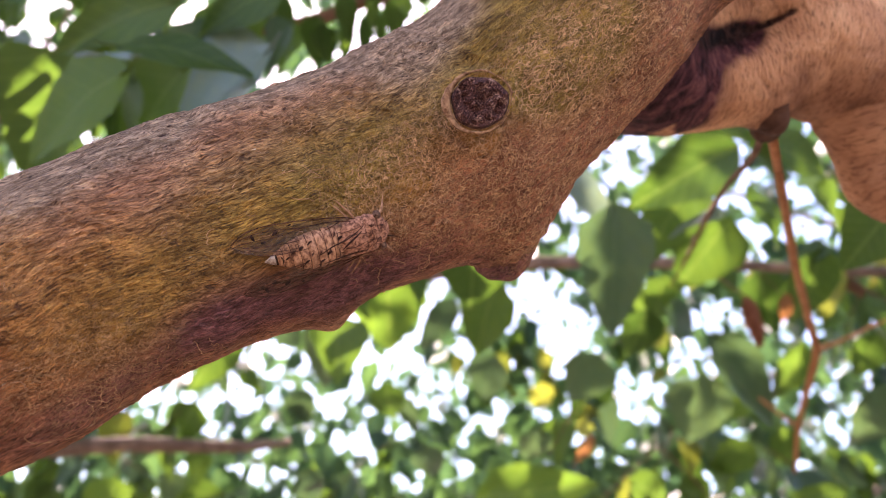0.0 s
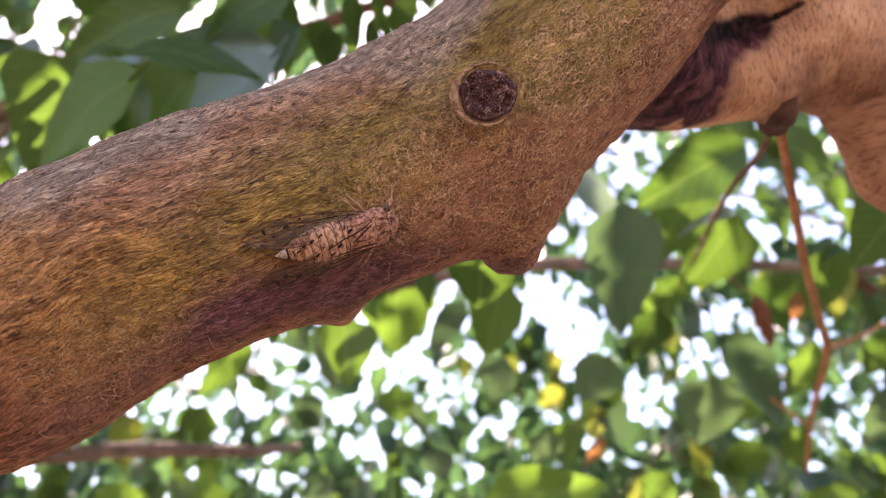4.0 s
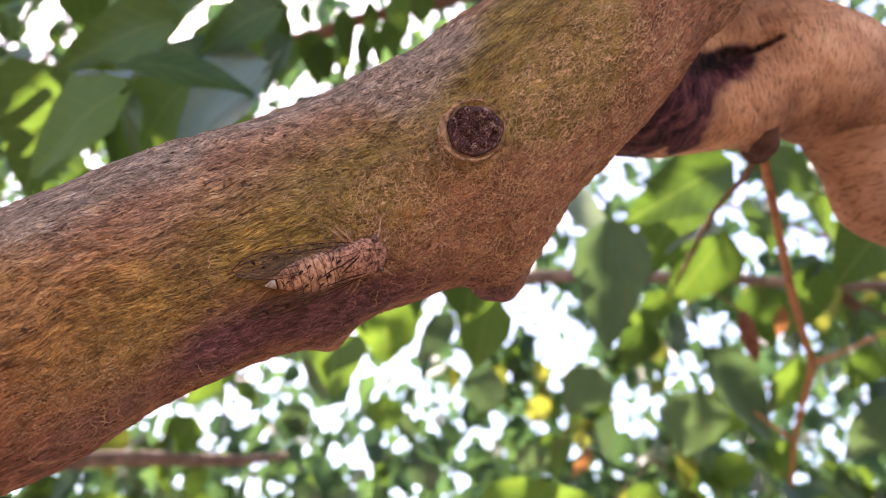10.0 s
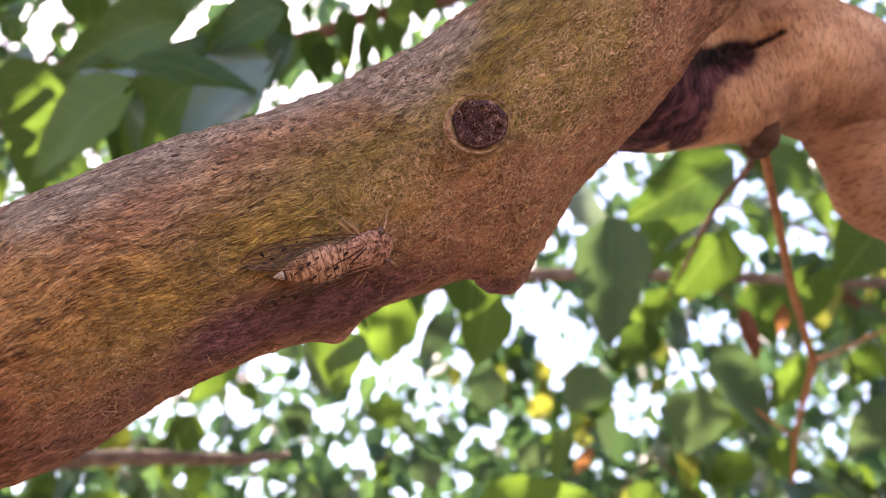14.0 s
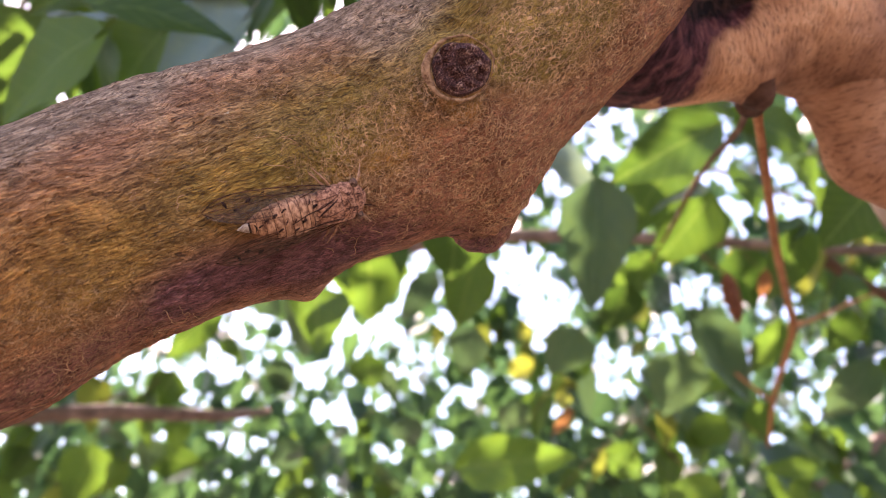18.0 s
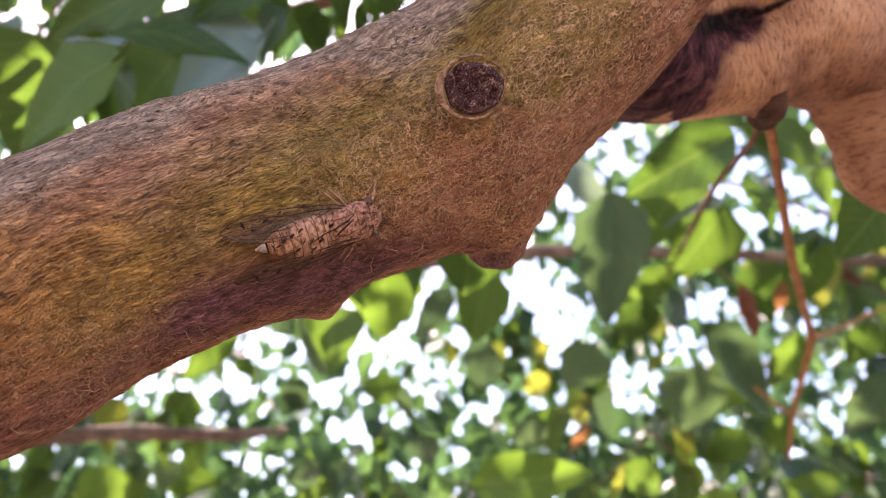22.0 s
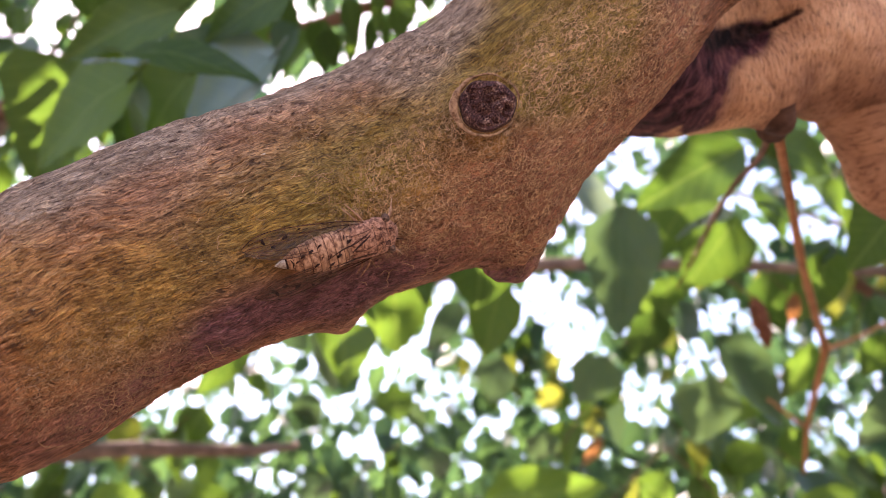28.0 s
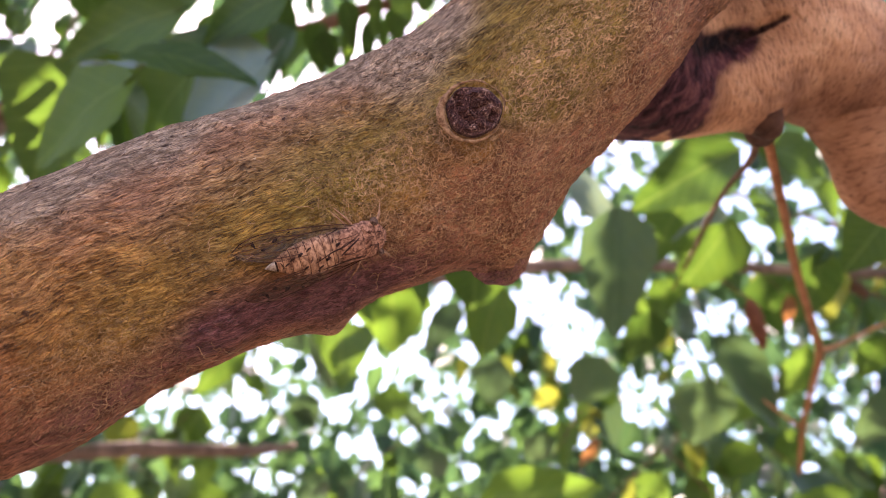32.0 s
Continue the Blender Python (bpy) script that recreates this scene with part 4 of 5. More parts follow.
leaf_at((-0.4467, 0.6532, 2.4187), (-0.4635, 0.6523, 2.4742), GREEN, tree, 0.5, -8, 1)
leaf_at((-0.0593, 0.462, 2.2698), (-0.0591, 0.4971, 2.2486), GREEN, tree, 0.42, 5, 1)
leaf_at((-0.0861, 0.4797, 2.2791), (-0.0815, 0.5173, 2.2548), GREEN, tree, 0.5, -8, 0)
leaf_at((-0.1077, 0.508, 2.2701), (-0.1041, 0.5413, 2.2544), GREEN, tree, 0.7, 10, 2)
leaf_at((-0.0331, 0.4785, 2.2812), (-0.032, 0.5088, 2.2695), GREEN, tree, 0.6, 0, 1)
leaf_at((-0.1206, 0.49, 2.3013), (-0.1253, 0.5193, 2.2926), GREEN, tree, 0.45, 0, 1)
leaf_at((-0.3653, 0.557, 2.2253), (-0.4063, 0.5901, 2.2111), GREEN, tree, 0.9, 5, 2)
leaf_at((-0.3999, 0.594, 2.2211), (-0.3834, 0.6289, 2.2057), GREEN, tree, 0.9, -5, 1)
leaf_at((-0.3082, 0.481, 2.1969), (-0.3612, 0.5439, 2.1263), GREEN, tree, 1.0, -8, 2)
leaf_at((-0.2495, 0.5132, 2.2612), (-0.1933, 0.571, 2.2029), BLUE, tree, 1.0, 10, 0)
leaf_at((-0.3256, 0.5172, 2.2941), (-0.3026, 0.5655, 2.2537), GREEN, tree, 1.0, 10, 1)
leaf_at((-0.2093, 0.5261, 2.3187), (-0.1931, 0.5784, 2.2726), GREEN, tree, 1.0, -10, 2)
leaf_at((-0.2821, 0.5236, 2.3631), (-0.3021, 0.5681, 2.3316), GREEN, tree, 1.1, 10, 0)
leaf_at((-0.1746, 0.5488, 2.3594), (-0.1562, 0.5978, 2.3213), GREEN, tree, 0.8, 10, 1)
leaf_at((-0.3735, 0.5511, 2.3954), (-0.3665, 0.598, 2.3622), GREEN, tree, 0.9, -10, 2)
leaf_at((-0.2801, 0.567, 2.2479), (-0.339, 0.6205, 2.1996), BLUE, tree, 0.9, 10, 0)
leaf_at((-0.4997, 0.683, 2.367), (-0.5284, 0.683, 2.421), BLUE, tree, 0.6, 0, 1)
leaf_at((-0.2077, 0.3794, 2.0928), (-0.2879, 0.4145, 2.062), GREEN, tree, 1.0, 5, 0)
leaf_at((-0.2382, 0.4575, 2.1575), (-0.2558, 0.4974, 2.1244), BLUE, tree, 0.95, 20, 1)
leaf_at((-0.1819, 0.3332, 2.0729), (-0.0997, 0.3432, 2.0825), GREEN, tree, 0.5, -15, 1)
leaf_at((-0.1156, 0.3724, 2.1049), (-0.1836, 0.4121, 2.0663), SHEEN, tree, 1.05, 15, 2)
leaf_at((-0.1745, 0.3555, 2.1342), (-0.27, 0.3798, 2.1221), GREEN, tree, 0.52, -20, 0)
leaf_at((-0.1852, 0.3879, 2.1982), (-0.2693, 0.4154, 2.1841), GREEN, tree, 0.62, 15, 3)
leaf_at((-0.1064, 0.3509, 2.1422), (-0.1691, 0.3741, 2.132), GREEN, tree, 0.75, -12, 0)
leaf_at((-0.1662, 0.4203, 2.2621), (-0.2511, 0.4541, 2.2408), GREEN, tree, 0.8, 10, 1)
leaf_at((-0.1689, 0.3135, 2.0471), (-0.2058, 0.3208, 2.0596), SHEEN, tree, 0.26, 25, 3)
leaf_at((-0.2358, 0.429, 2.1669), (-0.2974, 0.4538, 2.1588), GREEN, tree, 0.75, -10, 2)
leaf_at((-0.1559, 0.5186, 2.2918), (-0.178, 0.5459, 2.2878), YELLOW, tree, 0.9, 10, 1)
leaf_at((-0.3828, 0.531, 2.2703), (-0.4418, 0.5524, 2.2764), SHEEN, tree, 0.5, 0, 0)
leaf_at((-0.1145, 0.5194, 2.2905), (-0.1234, 0.5587, 2.2655), GREEN, tree, 0.8, 10, 0)
leaf_at((-0.0859, 0.5212, 2.2872), (-0.0972, 0.5579, 2.2669), GREEN, tree, 0.5, -10, 1)
leaf_at((-0.3839, 0.5862, 2.1747), (-0.367, 0.613, 2.1714), GREEN, tree, 0.85, 10, 1)
leaf_at((-0.2207, 0.4984, 2.2067), (-0.2899, 0.5534, 2.151), GREEN, tree, 1.0, -10, 0)
leaf_at((-0.1283, 0.479, 2.2404), (-0.1572, 0.5159, 2.2161), BLUE, tree, 0.9, 15, 2)
leaf_at((-0.3778, 0.5222, 2.3455), (-0.4346, 0.5549, 2.3338), GREEN, tree, 0.7, 10, 0)
leaf_at((-0.4442, 0.5747, 2.3546), (-0.4727, 0.6132, 2.3359), GREEN, tree, 0.6, 10, 1)
leaf_at((-0.4383, 0.6218, 2.273), (-0.4393, 0.6587, 2.2571), GREEN, tree, 0.8, 10, 3)
leaf_at((-0.0384, 0.4317, 2.2423), (-0.023, 0.4588, 2.2326), GREEN, tree, 0.9, 10, 0)
leaf_at((-0.0566, 0.4408, 2.2265), (-0.0621, 0.467, 2.2184), GREEN, tree, 0.45, 5, 1)
leaf_at((-0.0141, 0.4571, 2.2783), (-0.018, 0.4846, 2.2703), GREEN, tree, 0.9, -10, 2)
leaf_at((-0.1392, 0.8713, 2.1408), (-0.16, 0.9443, 2.0714), BLUE, tree, 0.75, 8, 1)
leaf_at((-0.0658, 0.8434, 2.1893), (-0.0569, 0.9191, 2.1151), GREEN, tree, 1.0, -10, 0)
leaf_at((0.0283, 0.5167, 2.055), (0.0232, 0.5616, 2.0133), GREEN, tree, 1.05, 5, 2)
leaf_at((0.0541, 0.67, 2.0896), (0.0307, 0.7262, 2.0372), GREEN, tree, 0.85, 12, 0)
leaf_at((0.0155, 0.9043, 2.1837), (-0.0349, 0.9675, 2.1343), BLUE, tree, 0.55, -15, 1)
leaf_at((0.1633, 0.6087, 2.1357), (0.166, 0.6884, 2.0409), BLUE, tree, 0.58, 10, 2)
leaf_at((0.2544, 0.5466, 2.1633), (0.1671, 0.5888, 2.131), GREEN, tree, 0.68, -15, 0)
leaf_at((0.2657, 0.6601, 2.2066), (0.2027, 0.7224, 2.1468), GREEN, tree, 0.9, 10, 1)
leaf_at((0.3205, 0.7318, 2.2025), (0.2714, 0.7945, 2.1454), GREEN, tree, 0.9, -12, 0)
leaf_at((0.2567, 0.5913, 2.1259), (0.2103, 0.6141, 2.1284), SHEEN, tree, 0.5, 20, 1)
leaf_at((0.1343, 0.6548, 2.2158), (0.199, 0.7109, 2.1667), SHEEN, tree, 0.5, 10, 3)
leaf_at((0.2611, 0.4814, 2.1162), (0.319, 0.504, 2.113), GREEN, tree, 0.7, 12, 0)
leaf_at((0.2948, 0.6042, 2.1435), (0.3572, 0.6294, 2.143), GREEN, tree, 0.35, -15, 1)
leaf_at((0.3539, 0.5039, 2.0772), (0.3204, 0.5445, 2.0428), GREEN, tree, 1.0, 10, 0)
leaf_at((0.4034, 0.7144, 2.1527), (0.4018, 0.7824, 2.084), GREEN, tree, 0.85, -10, 1)
leaf_at((0.413, 0.711, 2.1584), (0.3819, 0.743, 2.1524), BLUE, tree, 0.65, 15, 2)
leaf_at((0.3521, 0.5962, 2.1573), (0.391, 0.6289, 2.144), GREEN, tree, 0.7, 10, 0)
leaf_at((0.284, 0.8637, 2.1541), (0.3444, 0.904, 2.1413), BLUE, tree, 0.85, 10, 1)
leaf_at((0.2695, 0.9098, 2.1741), (0.2533, 0.9713, 2.1277), GREEN, tree, 0.8, -15, 0)
leaf_at((0.3564, 0.9283, 2.1422), (0.4612, 1.0149, 2.0522), BLUE, tree, 0.42, 10, 2)
leaf_at((0.4463, 0.8853, 2.1165), (0.4352, 0.9559, 2.0514), GREEN, tree, 0.6, -10, 1)
leaf_at((0.3619, 1.0017, 2.115), (0.3536, 1.0804, 2.0418), BLUE, tree, 0.9, 12, 0)
leaf_at((0.5936, 0.9577, 2.0912), (0.5643, 1.0376, 2.0128), BLUE, tree, 0.8, -12, 1)
leaf_at((0.057, 0.9262, 1.9457), (0.2055, 0.9451, 1.967), GREEN, tree, 0.48, 10, 0)
leaf_at((0.215, 0.9855, 2.1431), (0.1864, 1.0485, 2.0969), BLUE, tree, 0.9, -15, 2)
leaf_at((-0.2091, 0.9194, 2.1575), (-0.179, 0.9607, 2.1461), BLUE, tree, 0.8, 10, 0)
leaf_at((-0.3175, 1.0365, 2.1548), (-0.3471, 1.0909, 2.1265), BLUE, tree, 0.85, -10, 1)
leaf_at((0.2916, 0.8877, 2.2124), (0.2852, 0.9485, 2.1671), GREEN, tree, 0.8, 15, 1)
leaf_at((0.4423, 1.0535, 2.1253), (0.4138, 1.1143, 2.086), GREEN, tree, 0.8, -10, 0)
leaf_at((0.2548, 1.0203, 1.9828), (0.3307, 1.0661, 1.9635), GREEN, tree, 0.7, 10, 1)
leaf_at((-0.0212, 1.1979, 2.0753), (-0.0036, 1.2611, 2.0377), BLUE, tree, 0.8, 15, 0)
leaf_at((-0.2156, 1.2199, 2.037), (-0.1766, 1.2793, 2.0062), BLUE, tree, 0.9, 10, 1)
leaf_at((0.0778, 1.0332, 2.1604), (0.0634, 1.0976, 2.1149), BLUE, tree, 0.8, 10, 2)
leaf_at((0.1491, 1.1352, 2.0837), (0.1361, 1.1955, 2.0484), BLUE, tree, 0.8, -12, 0)
leaf_at((0.4624, 1.1437, 2.069), (0.4239, 1.2042, 2.0333), GREEN, tree, 0.8, -12, 0)
leaf_at((0.5273, 1.0277, 1.97), (0.4672, 1.0585, 1.9766), GREEN, tree, 0.5, -12, 0)
leaf_at((0.6286, 1.017, 2.1885), (0.6141, 1.0809, 2.1438), GREEN, tree, 0.7, 12, 0)
leaf_at((-0.3485, 1.2642, 2.1604), (-0.3836, 1.3144, 2.1514), BLUE, tree, 0.9, 12, 0)
leaf_at((-0.0831, 1.1493, 2.1594), (-0.0719, 1.2156, 2.1165), GREEN, tree, 0.8, 12, 0)
leaf_at((0.3232, 0.8357, 2.2026), (0.3286, 0.8824, 2.1787), YELLOW, tree, 0.9, -20, 1)
leaf_at((0.1599, 1.1484, 2.161), (0.1657, 1.2101, 2.126), YELLOW, tree, 0.8, 10, 1)
leaf_at((0.2384, 1.2165, 2.143), (0.2636, 1.2828, 2.1031), YELLOW, tree, 0.75, 0, 1)
leaf_at((0.113, 1.2192, 2.2383), (0.0927, 1.2843, 2.2034), YELLOW, tree, 0.6, 15, 1)
leaf_at((-0.3019, 1.1612, 2.2387), (-0.3413, 1.2122, 2.2254), YELLOW, tree, 0.8, 20, 1)
leaf_at((0.1723, 1.2153, 2.245), (0.2031, 1.2774, 2.2154), YELLOW, tree, 0.45, 20, 1)
leaf_at((0.3619, 1.1962, 2.2781), (0.4181, 1.2508, 2.2615), YELLOW, tree, 0.7, 30, 1)
leaf_at((0.3605, 0.7184, 2.1056), (0.3726, 0.7594, 2.0826), DRY, tree, 0.42, 30, 1)
leaf_at((0.2333, 1.1899, 2.089), (0.233, 1.2556, 2.0472), DRY, tree, 0.6, -30, 1)
leaf_at((0.5227, 1.1541, 2.3511), (0.568, 1.1986, 2.352), YELLOW, tree, 0.8, 20, 1)
leaf_at((0.4264, 1.42, 2.2905), (0.4506, 1.4853, 2.2673), YELLOW, tree, 0.6, 20, 1)
leaf_at((-0.0433, 0.4964, 2.2902), (-0.0414, 0.5318, 2.271), GREEN, tree, 0.6, 5, 0)
leaf_at((-0.0684, 0.5186, 2.2918), (-0.0786, 0.556, 2.2703), GREEN, tree, 0.5, -5, 1)
keep(twig("catkin_stalk", [(0.3180, 0.8520, 2.2160, 0.0012), (0.3180, 0.7800, 2.1600, 0.0010), (0.3193, 0.7190, 2.1046, 0.0012)], TWIG, tree))
keep(tube("catkin", [(0.3193, 0.7190, 2.1046, 0.003), (0.3225, 0.7245, 2.0950, 0.0078), (0.3275, 0.7325, 2.0810, 0.0086), (0.3323, 0.7397, 2.0689, 0.0064), (0.3346, 0.7450, 2.0597, 0.002)], 24, 14, CATKIN, tree, "dry brown hanging catkin", (0, -1, 0),
          lambda P, N, S, A: 0.0050 * (fbm(P * 240, 2, 91) - 0.5)))
# camera sight lines kept leafless so bare sky shows: sideways, upwards, half-width, as tangents
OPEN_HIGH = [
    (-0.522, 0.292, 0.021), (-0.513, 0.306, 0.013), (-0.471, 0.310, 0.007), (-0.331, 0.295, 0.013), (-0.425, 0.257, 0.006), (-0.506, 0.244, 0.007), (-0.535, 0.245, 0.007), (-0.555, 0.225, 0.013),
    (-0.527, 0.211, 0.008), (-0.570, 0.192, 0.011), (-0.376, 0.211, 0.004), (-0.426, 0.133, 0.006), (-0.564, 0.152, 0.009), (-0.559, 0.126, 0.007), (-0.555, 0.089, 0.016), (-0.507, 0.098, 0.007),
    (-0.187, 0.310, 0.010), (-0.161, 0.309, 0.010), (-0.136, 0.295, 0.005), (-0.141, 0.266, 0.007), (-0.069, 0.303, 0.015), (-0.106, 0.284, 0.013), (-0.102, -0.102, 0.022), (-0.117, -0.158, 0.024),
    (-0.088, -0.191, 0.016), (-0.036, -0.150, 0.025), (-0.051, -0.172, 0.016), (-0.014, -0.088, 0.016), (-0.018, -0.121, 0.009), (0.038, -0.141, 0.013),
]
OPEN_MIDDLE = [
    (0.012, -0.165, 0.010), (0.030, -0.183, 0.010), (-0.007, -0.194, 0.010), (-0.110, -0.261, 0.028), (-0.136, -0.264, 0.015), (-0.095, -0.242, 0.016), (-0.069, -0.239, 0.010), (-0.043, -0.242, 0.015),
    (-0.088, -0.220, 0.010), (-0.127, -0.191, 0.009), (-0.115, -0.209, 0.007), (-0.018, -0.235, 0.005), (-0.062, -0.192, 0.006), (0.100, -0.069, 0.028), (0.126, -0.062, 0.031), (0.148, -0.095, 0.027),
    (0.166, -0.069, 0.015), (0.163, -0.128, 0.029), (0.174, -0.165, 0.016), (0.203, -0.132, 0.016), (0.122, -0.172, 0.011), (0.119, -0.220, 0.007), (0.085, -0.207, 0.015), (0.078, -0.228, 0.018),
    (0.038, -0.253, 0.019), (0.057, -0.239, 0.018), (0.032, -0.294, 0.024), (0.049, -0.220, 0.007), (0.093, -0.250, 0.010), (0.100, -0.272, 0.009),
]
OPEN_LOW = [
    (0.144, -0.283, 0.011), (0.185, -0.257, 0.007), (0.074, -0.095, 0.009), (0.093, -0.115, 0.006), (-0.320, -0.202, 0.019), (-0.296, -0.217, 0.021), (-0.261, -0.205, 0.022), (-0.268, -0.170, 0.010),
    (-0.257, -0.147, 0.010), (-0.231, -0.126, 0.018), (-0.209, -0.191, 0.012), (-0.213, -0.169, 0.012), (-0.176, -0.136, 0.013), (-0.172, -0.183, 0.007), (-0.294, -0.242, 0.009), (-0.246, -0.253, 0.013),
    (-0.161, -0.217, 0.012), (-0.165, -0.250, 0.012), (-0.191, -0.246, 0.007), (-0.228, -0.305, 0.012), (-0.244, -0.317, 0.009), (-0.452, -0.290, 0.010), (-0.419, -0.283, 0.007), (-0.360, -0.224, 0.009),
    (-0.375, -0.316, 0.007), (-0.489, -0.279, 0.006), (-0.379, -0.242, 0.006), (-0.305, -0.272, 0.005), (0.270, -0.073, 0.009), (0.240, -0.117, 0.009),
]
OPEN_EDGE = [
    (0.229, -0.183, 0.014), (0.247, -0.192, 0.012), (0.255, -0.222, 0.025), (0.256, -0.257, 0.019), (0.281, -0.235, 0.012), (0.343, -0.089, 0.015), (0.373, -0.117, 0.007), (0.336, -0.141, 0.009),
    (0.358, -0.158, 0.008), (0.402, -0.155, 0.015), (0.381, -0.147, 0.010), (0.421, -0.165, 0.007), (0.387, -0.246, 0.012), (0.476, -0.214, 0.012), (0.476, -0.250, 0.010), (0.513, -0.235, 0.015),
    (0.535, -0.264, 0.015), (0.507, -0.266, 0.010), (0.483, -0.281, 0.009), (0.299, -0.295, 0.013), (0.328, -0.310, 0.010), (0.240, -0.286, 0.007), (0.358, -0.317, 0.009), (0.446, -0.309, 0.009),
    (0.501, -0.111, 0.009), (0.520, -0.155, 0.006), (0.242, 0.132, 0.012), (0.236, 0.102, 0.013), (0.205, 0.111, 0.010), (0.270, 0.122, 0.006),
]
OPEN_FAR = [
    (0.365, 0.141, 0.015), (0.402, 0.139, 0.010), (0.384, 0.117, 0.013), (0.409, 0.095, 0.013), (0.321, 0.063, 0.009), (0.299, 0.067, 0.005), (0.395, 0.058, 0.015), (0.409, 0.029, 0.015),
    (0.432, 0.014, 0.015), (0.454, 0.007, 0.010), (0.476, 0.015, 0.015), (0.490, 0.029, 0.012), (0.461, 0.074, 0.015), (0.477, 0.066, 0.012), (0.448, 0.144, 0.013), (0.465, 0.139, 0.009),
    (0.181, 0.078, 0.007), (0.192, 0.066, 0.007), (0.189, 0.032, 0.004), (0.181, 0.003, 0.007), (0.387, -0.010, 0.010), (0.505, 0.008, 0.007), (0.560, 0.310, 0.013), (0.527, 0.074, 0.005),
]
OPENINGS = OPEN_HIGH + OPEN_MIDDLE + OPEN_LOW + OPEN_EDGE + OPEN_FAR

# the camera's tilt and stand, from which the openings are sighted
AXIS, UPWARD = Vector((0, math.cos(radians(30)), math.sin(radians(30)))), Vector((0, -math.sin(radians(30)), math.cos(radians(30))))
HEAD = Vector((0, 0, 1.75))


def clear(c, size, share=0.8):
    """True where a leaf of this size closes none of the openings, seen from HEAD."""
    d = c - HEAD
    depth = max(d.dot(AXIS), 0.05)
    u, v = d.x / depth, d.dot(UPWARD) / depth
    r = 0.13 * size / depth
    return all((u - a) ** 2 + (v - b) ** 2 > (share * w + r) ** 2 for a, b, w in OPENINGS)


def wedge(rng, near, far, box):
    """A place in the air behind the branch; box gives the tangents of its sides."""
    x0, x1, y0, y1 = box
    d = rng.uniform(near ** 2, far ** 2) ** 0.5
    return HEAD + AXIS * d + Vector((1, 0, 0)) * rng.uniform(x0, x1) * d + UPWARD * rng.uniform(y0, y1) * d


def sprigs(n, seed, near, far, box, kinds):
    """Leafy twigs of the filmed tree: leaves stand left and right of a thin drooping twig."""
    rng = random.Random(seed)
    made = 0
    while made < n:
        c = wedge(rng, near, far, box)
        way = Vector((rng.choice((-1, 1)) * rng.uniform(0.4, 1.0), rng.uniform(-0.4, 0.4), rng.uniform(-0.7, 0.2))).normalized()
        pts = [c + way * (0.045 * k) + Vector((0, 0, -0.004 * k * k)) for k in range(6)]
        last = 0
        for k in range(6):
            l = rng.uniform(0.050, 0.100)
            side = Vector((-way.z, 0, way.x)) * (1 if k % 2 else -1)
            hang = (way * rng.uniform(0.1, 0.6) + side * rng.uniform(0.1, 0.7) + Vector((rng.uniform(-0.4, 0.4), rng.uniform(-0.5, 0.5), -0.8))).normalized() * l
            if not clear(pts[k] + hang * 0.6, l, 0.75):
                continue
            stalk = pts[k] + hang * 0.22
            leaf_at(stalk, stalk + hang, rng.choices((GREEN, BLUE, YELLOW), kinds)[0], tree, rng.uniform(0.75, 1.0), rng.uniform(-65, 65), rng.randrange(4))
            made += 1
            last = k
        if last:
            keep(twig("leafy_twig", [(*p, 0.0016 - 0.0002 * k) for k, p in enumerate(pts[:last + 1])], TWIG, tree, "", 5, 2 * last + 2))


sprigs(130, 5, 1.2, 2.0, (-0.62, 0.62, -0.38, 0.02), (0.52, 0.42, 0.06))
sprigs(80, 6, 1.03, 1.9, (0.15, 0.66, -0.38, 0.20), (0.74, 0.20, 0.06))
sprigs(70, 9, 1.22, 2.0, (-0.62, 0.62, -0.40, -0.24), (0.6, 0.4, 0.0))
sprigs(130, 7, 0.72, 1.25, (-0.66, 0.1, 0.05, 0.40), (0.94, 0.06, 0.0))


# ---- trees behind, and the unseen rest of this crown, added for shade ----
def foliage(name, places, material, parent, rng, sizes, rows=4):
    """Many leaves in one mesh, each a folded, pointed blade of its own."""
    verts, faces, uvs = [], [], []
    for c in places:
        l = rng.uniform(*sizes)
        w = l * rng.uniform(0.32, 0.42)
        y = Vector((rng.uniform(-0.8, 0.8), rng.uniform(-0.6, 0.6), rng.uniform(-1.2, -0.2))).normalized()
        z = Vector((rng.uniform(-1, 1), rng.uniform(-1, 1), rng.uniform(-0.2, 1)))
        x = y.cross(z).normalized()
        z = x.cross(y)
        k = len(verts)
        o = c - y * l / 2
        verts += [o, o + y * l * 0.28 + x * w + z * w * 0.3, o + y * l * 0.66 + x * w * 0.75 + z * w * 0.1, o + y * l - z * l * 0.12, o + y * l * 0.66 - x * w * 0.75 + z * w * 0.1, o + y * l * 0.28 - x * w + z * w * 0.3, o + y * l * 0.45]
        faces += [(k, k + 1, k + 6), (k + 1, k + 2, k + 6), (k + 2, k + 3, k + 6), (k + 3, k + 4, k + 6), (k + 4, k + 5, k + 6), (k + 5, k, k + 6)]
    me = bpy.data.meshes.new(name)
    me.from_pydata([tuple(v) for v in verts], [], faces)
    smooth(me)
    shape = np.array([(0, 0), (0.4, 0.28), (0.3, 0.66), (0, 1), (-0.3, 0.66), (-0.4, 0.28), (0, 0.45)])
    idx = np.empty(len(me.loops), dtype=np.int32)
    me.loops.foreach_get("vertex_index", idx)
    layer = me.uv_layers.new(name="leaf")
    layer.data.foreach_set("uv", shape[idx % 7].astype(np.float32).ravel())
    return tagged(mesh_part(name, me, material, parent), kind="stuff")


